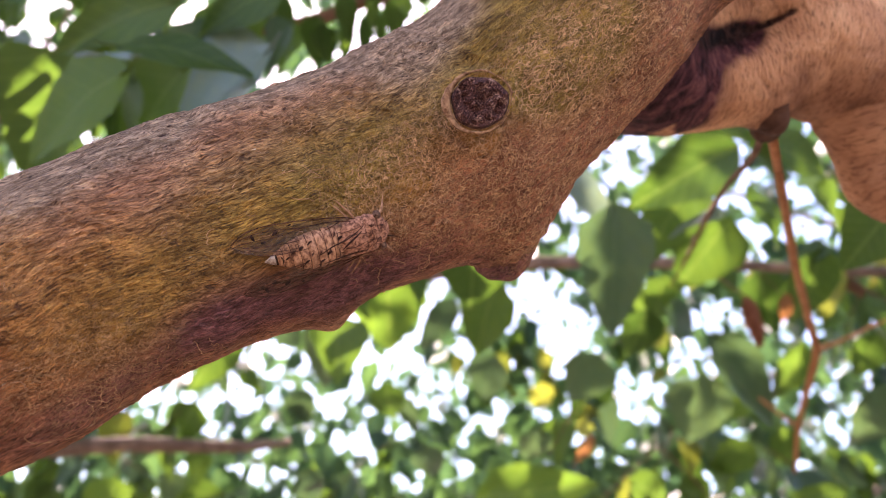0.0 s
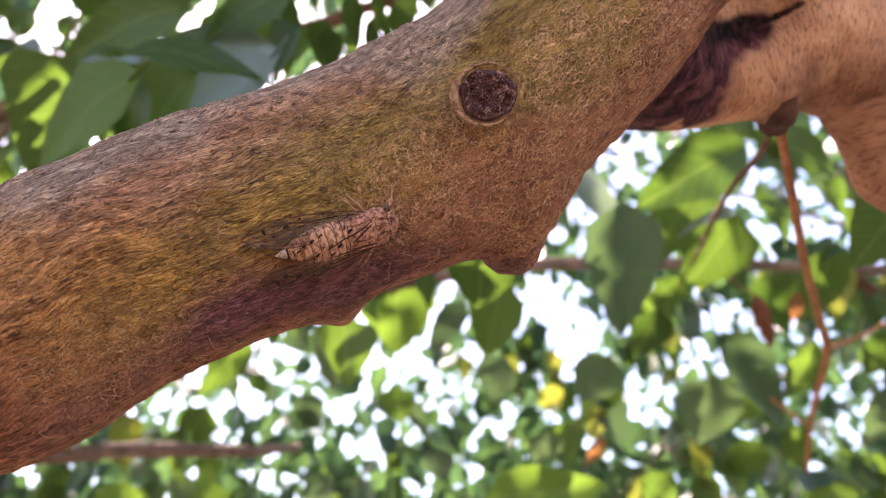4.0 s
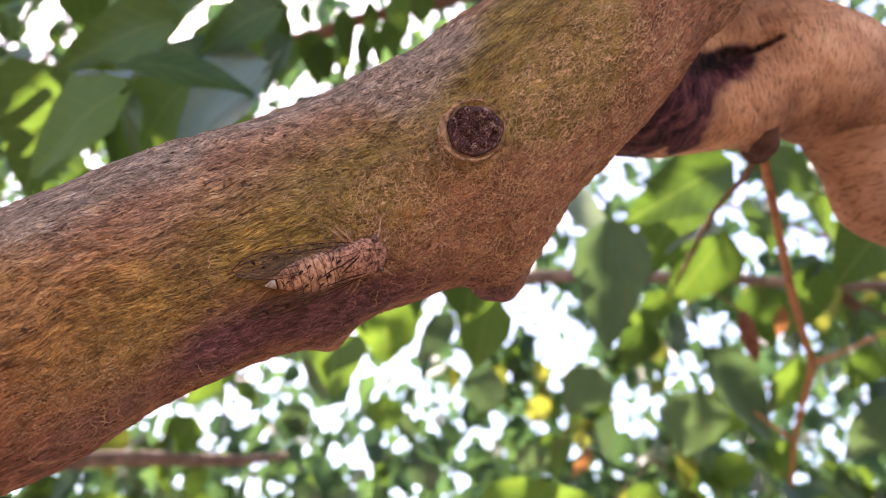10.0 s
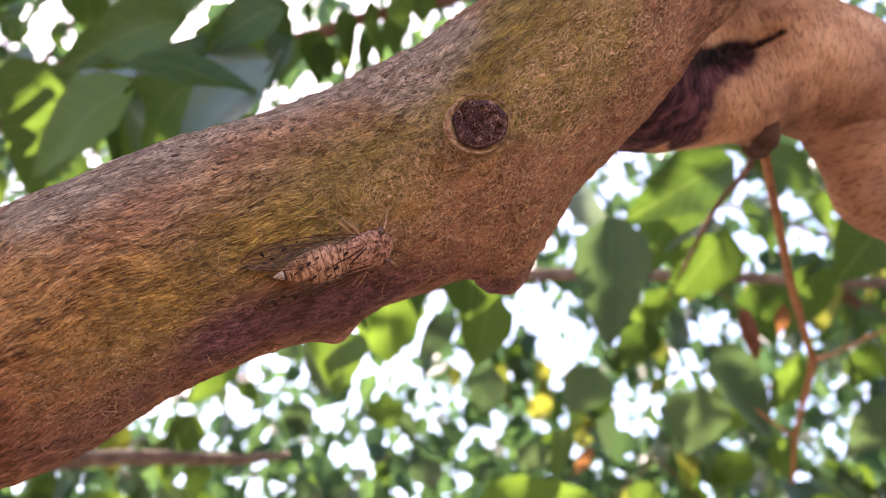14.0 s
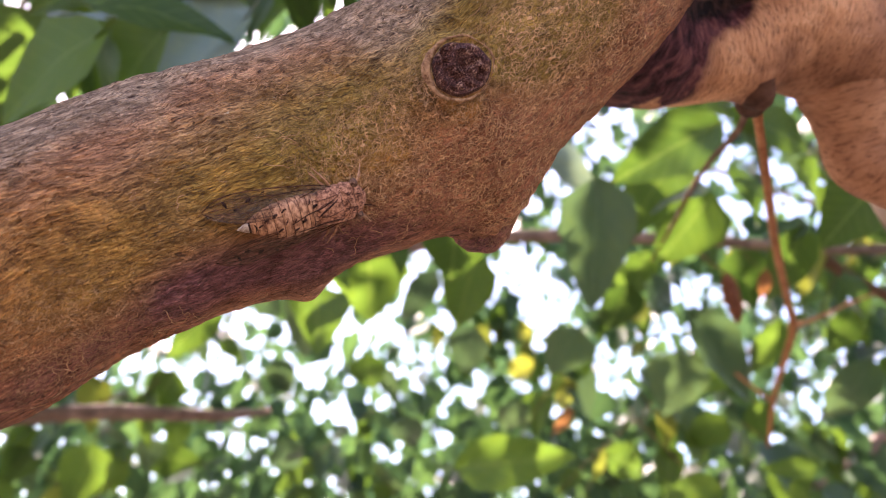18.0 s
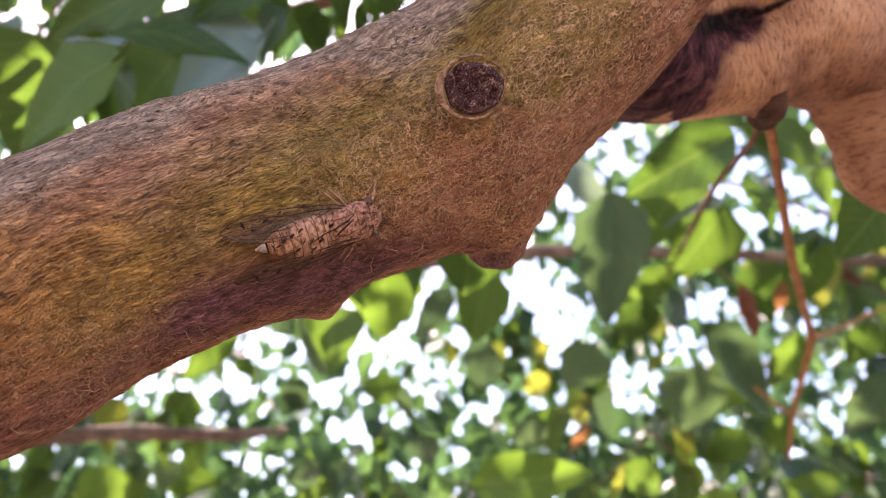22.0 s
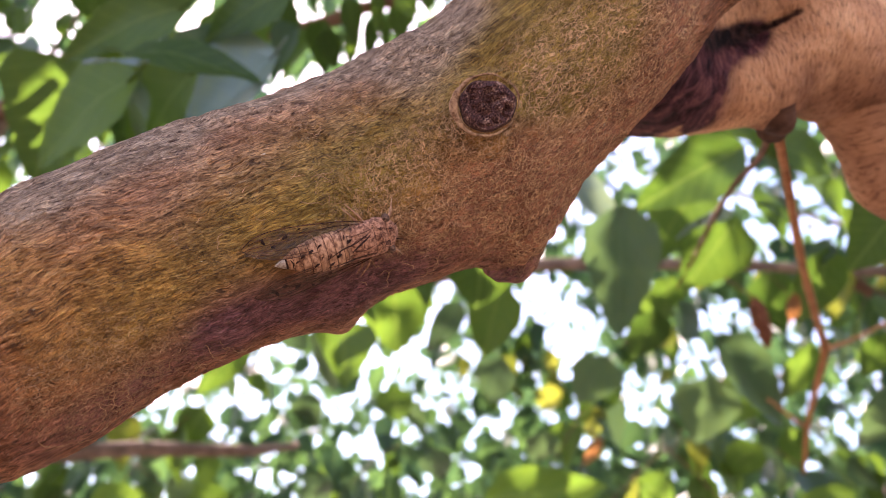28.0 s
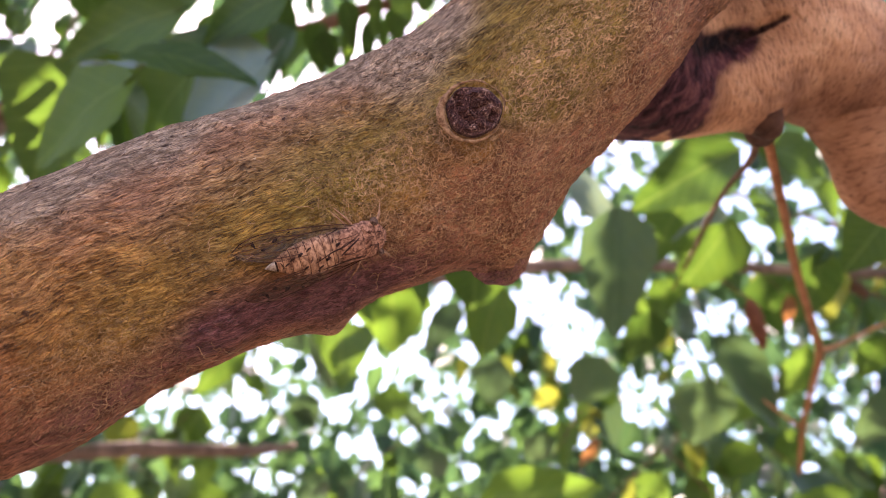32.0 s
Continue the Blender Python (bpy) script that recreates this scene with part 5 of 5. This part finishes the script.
def crown_places(n, seed, near, far, box, size, share=0.8):
    rng = random.Random(seed)
    out = []
    for _ in range(n * 5):
        c = wedge(rng, near, far, box)
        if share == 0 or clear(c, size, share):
            out.append(c)
            if len(out) == n:
                break
    return out


def back_tree(x, y, lean, label, seed, wedges, sizes, height=3.2):
    base = new("background_tree")
    base.location = (x, y, 0)
    tagged(base, label, "tree", group="trees behind the branch")
    rng = random.Random(seed)
    t = tube("trunk", [(0, 0, -0.05, 0.13), (0.02, 0, 0.6, 0.09), (lean * 0.4, 0.05, 1.4, 0.075), (lean, 0.1, height * 0.75, 0.05), (lean * 1.3, 0.12, height, 0.025)], 40, 20, TRUNKBARK, base, "", (0, -1, 0),
             lambda P, N, S, A: 0.012 * (fbm(P * 9, 3, seed) - 0.5))
    # the rest of the crown, round the stem and outside the view
    own = []
    for _ in range(2600):
        if len(own) == 1300:
            break
        p = Vector((rng.gauss(0, 1), rng.gauss(0, 1), rng.gauss(0, 1))).normalized() * rng.uniform(0.2, 1.0) ** 0.5
        p = Vector((p.x * 1.1 + lean, p.y * 1.1, p.z * 0.8 + height))
        d = p + base.location - HEAD
        depth = d.dot(AXIS)
        if depth > 0.1 and abs(d.x / depth) < 0.66 and abs(d.dot(UPWARD) / depth) < 0.40:
            continue
        own.append(p)
    places = []
    for j, (n, near, far, box, share) in enumerate(wedges):
        places += [p - base.location for p in crown_places(n, seed * 10 + j, near, far, box, sizes[1], share)]
    foot = Vector((lean, 0.1, height * 0.75))
    for q in rng.sample(places, 5) + rng.sample(own, min(6, len(own))):
        mid = foot.lerp(q, 0.5) + Vector((0, 0, 0.12))
        twig("limb", [(*foot, 0.035), (*mid, 0.018), (*q, 0.005)], GREYBARK, base)
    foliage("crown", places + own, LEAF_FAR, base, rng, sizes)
    return base


back_tree(-2.1, 2.2, 0.2, "leafy green tree close behind the branch", 31, [(1100, 1.6, 2.6, (-0.66, 0.12, -0.40, 0.42), 0.6), (700, 1.7, 2.8, (-0.66, 0.1, -0.42, -0.22), 0.4)], (0.05, 0.10))
back_tree(2.2, 2.3, -0.2, "leafy green tree with sunlit yellow-green leaves", 32, [(1300, 1.6, 2.6, (0.03, 0.70, -0.40, 0.42), 0.6), (550, 1.7, 2.8, (0.05, 0.66, -0.42, -0.22), 0.4)], (0.05, 0.10))
back_tree(-3.9, 4.2, 0.3, "distant leafy tree with a dense crown", 33, [(2600, 3.0, 5.0, (-0.70, 0.15, -0.42, 0.42), 0.55), (2900, 4.0, 8.0, (-0.7, 0.15, -0.42, 0.42), 0)], (0.05, 0.10), 5.5)
back_tree(4.0, 4.4, -0.3, "distant leafy tree with a loose bright crown", 34, [(3000, 3.0, 5.0, (0.05, 0.72, -0.42, 0.42), 0.55), (2700, 4.2, 8.0, (-0.02, 0.72, -0.42, 0.42), 0)], (0.045, 0.09), 5.5)
back_tree(5.2, 11.0, -0.3, "far tree with small leaves against the sky", 35, [(2600, 9.5, 13.0, (0.18, 0.64, -0.38, -0.10), 0)], (0.07, 0.13), 6.5)
back_tree(-4.6, 11.4, 0.3, "far shaded tree with small leaves", 36, [(2600, 9.5, 13.0, (-0.55, 0.12, -0.38, -0.16), 0)], (0.07, 0.13), 6.5)


def shading_crown():
    """The crown carried on unseen over and beside the view, added to shade the branch."""
    rng = random.Random(77)
    places = []
    while len(places) < 3800:
        a, e = rng.uniform(-1.5, 1.5), rng.uniform(0.1, 1.5)
        r = rng.uniform(0.9, 2.3)
        p = Vector((math.sin(a) * math.cos(e), math.cos(a) * math.cos(e), math.sin(e)))
        depth, u, v = p.dot(AXIS), p.x, p.dot(UPWARD)
        if depth > 0.1 and abs(u / depth) < 0.68 and abs(v / depth) < 0.42:
            continue
        places.append(HEAD + p * r - tree.location)
    # unseen leaves added between the branch and the sun to block it
    while len(places) < 4250:
        p = Vector((rng.uniform(-0.45, 0.45), rng.uniform(-0.10, 0.40), rng.uniform(0.0, 0.3))) + sun_from * rng.uniform(1.1, 2.0)
        depth, u, v = p.dot(AXIS), p.x, p.dot(UPWARD)
        if abs(u / depth) < 0.68 and abs(v / depth) < 0.40:
            continue
        places.append(HEAD + p - tree.location)
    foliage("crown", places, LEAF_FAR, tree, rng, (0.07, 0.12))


shading_crown()


# ---- the cicada on the bark ----
def cicada():
    skin = np.empty(len(BRANCH.data.vertices) * 3, dtype=np.float32)
    BRANCH.data.vertices.foreach_get("co", skin)
    skin = skin.reshape(-1, 3)

    def on_bark(p):
        return Vector(skin[np.argmin(((skin - np.array(p)) ** 2).sum(1))].tolist())

    tail, head = Vector((-0.0375, 0.1412, 1.8254)), Vector((-0.0132, 0.1458, 1.8395))
    out = ((tail + head) / 2 - Vector((-0.0279, 0.1625, 1.8586))).normalized()
    low, high = on_bark(tail) + out * 0.0002, on_bark(head) + out * 0.0006
    spot = (low + high) / 2
    x = (high - low).normalized()
    normal = spot - Vector((-0.0279, 0.1625, 1.8586))
    normal = (normal - x * normal.dot(x)).normalized()
    k = (high - low).length / 29.2
    y = normal.cross(x)
    m = Matrix((x, y, normal)).transposed().to_4x4()
    base = new("cicada")
    base.matrix_world = Matrix.Translation(spot + x * 0.0018) @ m @ Matrix.Diagonal((k, k * 1.12, k, 1))
    tagged(base, "mottled grey-brown cicada resting on the bark with clear wings folded", "cicada")

    def body(name, profile, material, parent=base, seg=28, ridge=0.0, label="", lump=0.0):
        """A rounded body part: rows of x, half-width, height of the back, height of the belly."""
        bm = bmesh.new()
        rows = []
        for i, (px, w, top, low) in enumerate(profile):
            row = []
            for j in range(seg):
                a = 2 * math.pi * j / seg
                cy, sz = math.cos(a), math.sin(a)
                mid = (top + low) / 2
                g = 1 + lump * noise.noise(Vector((px * 0.8, cy * 2.2, sz * 2.2)))
                row.append(bm.verts.new((px, w * cy * g, mid + (top - low) / 2 * math.copysign(abs(sz) ** 0.85, sz) * g)))
            rows.append(row)
        for i in range(len(rows) - 1):
            for j in range(seg):
                f = bm.faces.new((rows[i][j], rows[i][(j + 1) % seg], rows[i + 1][(j + 1) % seg], rows[i + 1][j]))
                f.smooth = True
        bm.faces.new(rows[0][::-1])
        bm.faces.new(rows[-1])
        bmesh.ops.recalc_face_normals(bm, faces=bm.faces)
        return part(name, bm, material, parent, label)

    # abdomen: eight overlapping plates
    def half(px):
        return float(np.interp(px, (-13.2, -12, -10, -7, -3.5, 1.0), (0.95, 1.7, 2.65, 3.4, 3.7, 3.4)))

    edges = [-13.2, -11.6, -9.9, -8.1, -6.3, -4.5, -2.6, -0.8, 1.2]
    for i in range(8):
        a, b = edges[i], edges[i + 1]
        rows = []
        for t in (0.0, 0.06, 0.35, 0.7, 1.0, 1.15):
            px = a + (b - a) * t
            w = half(px) * (1.02 if 0.03 < t < 0.5 else 0.99 if t == 0 else 1.0 - 0.02 * (t > 0.9))
            rows.append((px, w, 0.9 + w * 0.95, -0.6))
        plate = body("abdomen_plate", rows, INSECT, lump=0.05)
        rim = [(a + (b - a) * t, half(a + (b - a) * t) * k, 0.9 + half(a + (b - a) * t) * 0.95 * k, -0.5) for t, k in ((-0.05, 0.975), (0.0, 0.998), (0.05, 1.006), (0.10, 0.992))]
        if i > 0:
            body("plate_rim", rim, SEAM, plate, lump=0.05)
    body("tail_tip", [(-15.4, 0.10, 0.7, 0.4), (-14.9, 0.35, 1.0, 0.3), (-14.2, 0.7, 1.45, 0.1), (-13.4, 0.98, 1.85, 0.0), (-12.9, 1.05, 1.95, 0.0)], WAX, label="white waxy tail tip")
    body("tail_band", [(-13.2, 0.95, 1.93, 0.1), (-12.95, 1.12, 2.08, 0.1), (-12.75, 1.12, 2.04, 0.1)], INSECT_DARK)
    body("mesonotum", [(0.2, 1.7, 3.7, 0.3), (0.7, 2.8, 4.1, 0.0), (2.2, 3.4, 4.6, -0.4), (4.4, 3.75, 4.7, -0.4), (6.2, 3.8, 4.4, -0.4), (7.2, 3.6, 4.1, 0.0)], THORAX, lump=0.10)
    body("pronotum", [(6.4, 3.5, 4.0, 0.2), (6.8, 3.85, 4.3, 0.0), (7.6, 3.8, 4.35, -0.2), (8.4, 3.75, 4.15, -0.2), (9.2, 3.5, 4.0, 0.0), (9.7, 3.2, 3.7, 0.3)], THORAX, lump=0.10)
    body("head", [(9.2, 2.9, 3.6, 0.3), (9.9, 3.4, 3.8, 0.1), (10.9, 2.8, 3.5, 0.2), (11.9, 1.7, 2.9, 0.5), (12.5, 0.7, 2.2, 1.0)], THORAX, lump=0.10)
    # fine dark seams, furrows and strokes that lie on the back
    rng = random.Random(8)

    def back(px, py):
        w = float(np.interp(px, (-13.2, -10, -7, -3.5, 0.5, 2.2, 4.4, 6.3, 6.8, 8.0, 9.2, 9.9, 10.8, 11.6), (0.95, 2.65, 3.4, 3.7, 3.6, 3.5, 3.85, 3.9, 3.95, 3.85, 3.6, 3.45, 2.85, 1.9)))
        top = float(np.interp(px, (-13.2, -10, -7, -3.5, 0.5, 2.2, 4.4, 6.3, 6.8, 8.0, 9.2, 9.9, 10.8, 11.6), (1.8, 3.42, 4.13, 4.42, 4.4, 4.62, 4.72, 4.42, 4.42, 4.42, 4.12, 3.92, 3.62, 3.02)))
        low = -0.4 if px > 0.5 else -0.6
        sz = max(0.0, 1 - (py / w) ** 2) ** 0.425
        return Vector((px, py, (top + low) / 2 + (top - low) / 2 * sz + 0.03))

    def stroke(points, r, material=SEAM):
        rows = spline([(px, py, 0.0) for px, py in points], 5 * len(points))[0]
        pts = [(*back(px, py), r * (0.35 + 0.65 * math.sin(math.pi * (i + 0.5) / len(rows)))) for i, (px, py, _) in enumerate(rows)]
        twig("dark_stroke", pts, material, base, "", 5, 3 * len(pts))

    stroke([(-5.0, -0.8), (-1.5, 0.3), (2.0, 0.9), (6.2, 2.4)], 0.13, INSECT_DARK)
    stroke([(0.8, -0.9), (2.6, 0.2), (5.6, 1.6)], 0.20, INSECT_DARK)
    stroke([(6.3, -2.8), (4.0, -2.3), (-1.0, -2.7), (-5.0, -2.6)], 0.12, INSECT_DARK)
    stroke([(-12.2, 0.9), (-11.8, 0.1), (-12.0, -0.9)], 0.16, INSECT_DARK)
    for i in range(1, 8):
        h = half(edges[i]) * 0.93
        for a, b in ((-1.0, -0.25), (0.1, 1.0))[:i % 2]:
            a, b = a + rng.uniform(-0.1, 0.1), b + rng.uniform(-0.1, 0.1)
            stroke([(edges[i] + rng.uniform(-0.1, 0.1), max(-1, a) * h), (edges[i] + rng.uniform(-0.25, 0.15), (a + b) / 2 * h), (edges[i] + rng.uniform(-0.1, 0.1), min(1, b) * h)], rng.uniform(0.05, 0.10))
        y0 = rng.uniform(-0.7, 0.7) * h
        stroke([(edges[i] + 0.2, y0), (edges[i] + 0.5, y0 + 0.4), (edges[i] + 0.8, y0 + 0.9)], rng.uniform(0.10, 0.22))
    # broad dark marks on the plates and beside the thorax, and bristly crumbs on the head
    for px, py, r in ((-9.6, 1.2, 0.26), (-7.8, 1.7, 0.30), (-10.9, 0.3, 0.20), (-7.2, -1.2, 0.22), (-4.0, -1.9, 0.26), (-2.2, -0.6, 0.28), (0.6, 1.6, 0.30), (-5.8, 2.3, 0.22)):
        stroke([(px - 0.5, py - 0.35), (px, py), (px + 0.6, py + 0.2)], r, INSECT_DARK)
    for _ in range(10):
        px, py = rng.uniform(7.6, 11.4), rng.uniform(-2.6, 2.6)
        a = rng.uniform(0, 6.28)
        stroke([(px, py), (px + 0.35 * math.cos(a), py + 0.35 * math.sin(a)), (px + 0.8 * math.cos(a + 0.5), py + 0.8 * math.sin(a + 0.5))], rng.uniform(0.07, 0.13), rng.choice((LEG, SEAM, INSECT_DARK)))
    for sgn in (-1, 1):
        for line, r in ((((0.4, 0.4), (3.2, 1.3), (6.2, 0.9)), 0.14), (((0.8, 2.3), (3.6, 2.4), (6.4, 2.7)), 0.15), (((6.5, 0.2), (6.6, 1.6), (6.3, 3.0)), 0.13), (((7.0, 0.5), (8.2, 1.0), (9.3, 0.7)), 0.10),
                        (((7.0, 2.8), (8.0, 2.0), (9.2, 2.3)), 0.13), (((9.55, 0.2), (9.5, 1.6), (9.4, 2.9)), 0.12), (((10.0, 0.6), (10.8, 1.1), (11.4, 0.5)), 0.10), (((0.2, 0.2), (0.3, 1.4), (0.1, 2.8)), 0.14)):
            stroke([(px + rng.uniform(-0.3, 0.3), sgn * (py + rng.uniform(-0.2, 0.2))) for px, py in line], r * rng.uniform(0.4, 0.8))
    for sgn in (-1, 1):
        bm = bmesh.new()
        bmesh.ops.create_uvsphere(bm, u_segments=16, v_segments=10, radius=0.95, matrix=Matrix.Translation((10.1, sgn * 3.3, 2.5)))
        part("eye", bm, EYE, base)
        twig("antenna", [(11.5, sgn * 1.4, 2.8, 0.12), (12.4, sgn * 1.8, 2.8, 0.07), (13.2, sgn * 2.0, 2.6, 0.04)], INSECT_DARK, base, "", 6, 6)
        # legs: thigh, shin and foot in one bent limb each
        twig("foreleg", [(9.6, sgn * 2.6, 1.9, 0.42), (11.2, sgn * 3.9, 2.6, 0.34), (12.6, sgn * 5.6, 1.0, 0.16), (13.0, sgn * 6.3, 0.5, 0.08)], LEG, base, "", 8, 20)
        twig("middle_leg", [(5.4, sgn * 3.2, 1.4, 0.32), (4.4, sgn * 5.2, 2.0, 0.26), (2.9, sgn * 7.2, 0.8, 0.14), (2.3, sgn * 7.9, 0.4, 0.07)], LEG, base, "", 8, 20)
        twig("hind_leg", [(4.0, sgn * 3.6, 1.0, 0.30), (3.3, sgn * 4.9, 1.4, 0.24), (2.0, sgn * 6.6, 0.5, 0.12), (1.5, sgn * 7.2, 0.3, 0.08)], LEG, base, "", 8, 18)

    # wings: l runs back along the wing, w from its inner to its outer edge
    def wing_point(l, w, sgn):
        t = l / 29.0
        inner = np.interp(t, (0, 0.12, 0.45, 0.75, 0.93, 1.0), (2.6, 1.7, 1.2, 1.8, 3.4, 4.8))
        outer = np.interp(t, (0, 0.12, 0.45, 0.75, 0.93, 1.0), (3.2, 4.4, 6.2, 7.0, 6.4, 5.0))
        y = inner + (outer - inner) * w
        z = np.interp(y, (1.0, 2.8, 4.5, 7.5), (4.3, 3.4, 1.9, 0.8)) - 0.7 * t - 1.2 * max(0.0, t - 0.6)
        return Vector((7.0 - l * 0.985, sgn * y, max(z, 0.45)))

    for sgn in (-1, 1):
        bm = bmesh.new()
        rows = [[bm.verts.new(wing_point(29.0 * i / 24, j / 8, sgn)) for j in range(9)] for i in range(25)]
        for i in range(24):
            for j in range(8):
                f = bm.faces.new((rows[i][j], rows[i + 1][j], rows[i + 1][j + 1], rows[i][j + 1]))
                f.smooth = True
        wing = part("forewing", bm, MEMBRANE, base, "clear wing with brown veins and dark spots")

        def vein(path, r, name="vein"):
            pts = [(*(wing_point(l, w, sgn) + Vector((0, 0, 0.075))), r) for l, w in path]
            twig(name, pts, VEIN, wing, "", 5, 4 * len(pts))

        vein([(0.2, 0.9), (4, 0.99), (10, 1.0), (16, 1.0), (22, 1.0), (26, 0.98), (28.6, 0.8)], 0.105)
        vein([(0.2, 0.5), (5, 0.8), (10, 0.78), (13.5, 0.72)], 0.085)
        vein([(13.5, 0.72), (18, 0.8), (23, 0.82), (27, 0.75)], 0.075)
        vein([(13.5, 0.72), (18, 0.58), (23, 0.55), (27.4, 0.5)], 0.075)
        vein([(5, 0.8), (9, 0.5), (14, 0.36), (20, 0.32), (26.4, 0.3)], 0.075)
        vein([(2, 0.3), (8, 0.22), (14, 0.12), (20, 0.12), (25.6, 0.16)], 0.075)
        vein([(0.5, 0.02), (8, 0.0), (16, 0.0), (23, 0.02), (28, 0.2), (28.7, 0.6)], 0.075)
        for l, a, b in ((15.5, 0.75, 0.98), (18.5, 0.58, 0.8), (21.5, 0.34, 0.56), (23.5, 0.56, 0.82), (19.0, 0.13, 0.33), (24.5, 0.15, 0.32)):
            vein([(l, a), (l + 0.8, (a + b) / 2), (l + 1.0, b)], 0.05)
        for l, w, r in ((15.8, 0.9, 0.28), (19.2, 0.70, 0.5), (22.0, 0.46, 0.42), (23.9, 0.70, 0.5)):
            p = wing_point(l, w, sgn) + Vector((0, 0, 0.12))
            bm = bmesh.new()
            bmesh.ops.create_icosphere(bm, subdivisions=2, radius=r, matrix=Matrix.Translation(p) @ Matrix.Rotation(l, 4, 'Z') @ Matrix.Diagonal((1.45, 0.65, 0.2, 1)))
            part("wing_spot", bm, INSECT_DARK, wing)


cicada()


def motions():
    """Nothing in the place moves but the camera."""


motions()
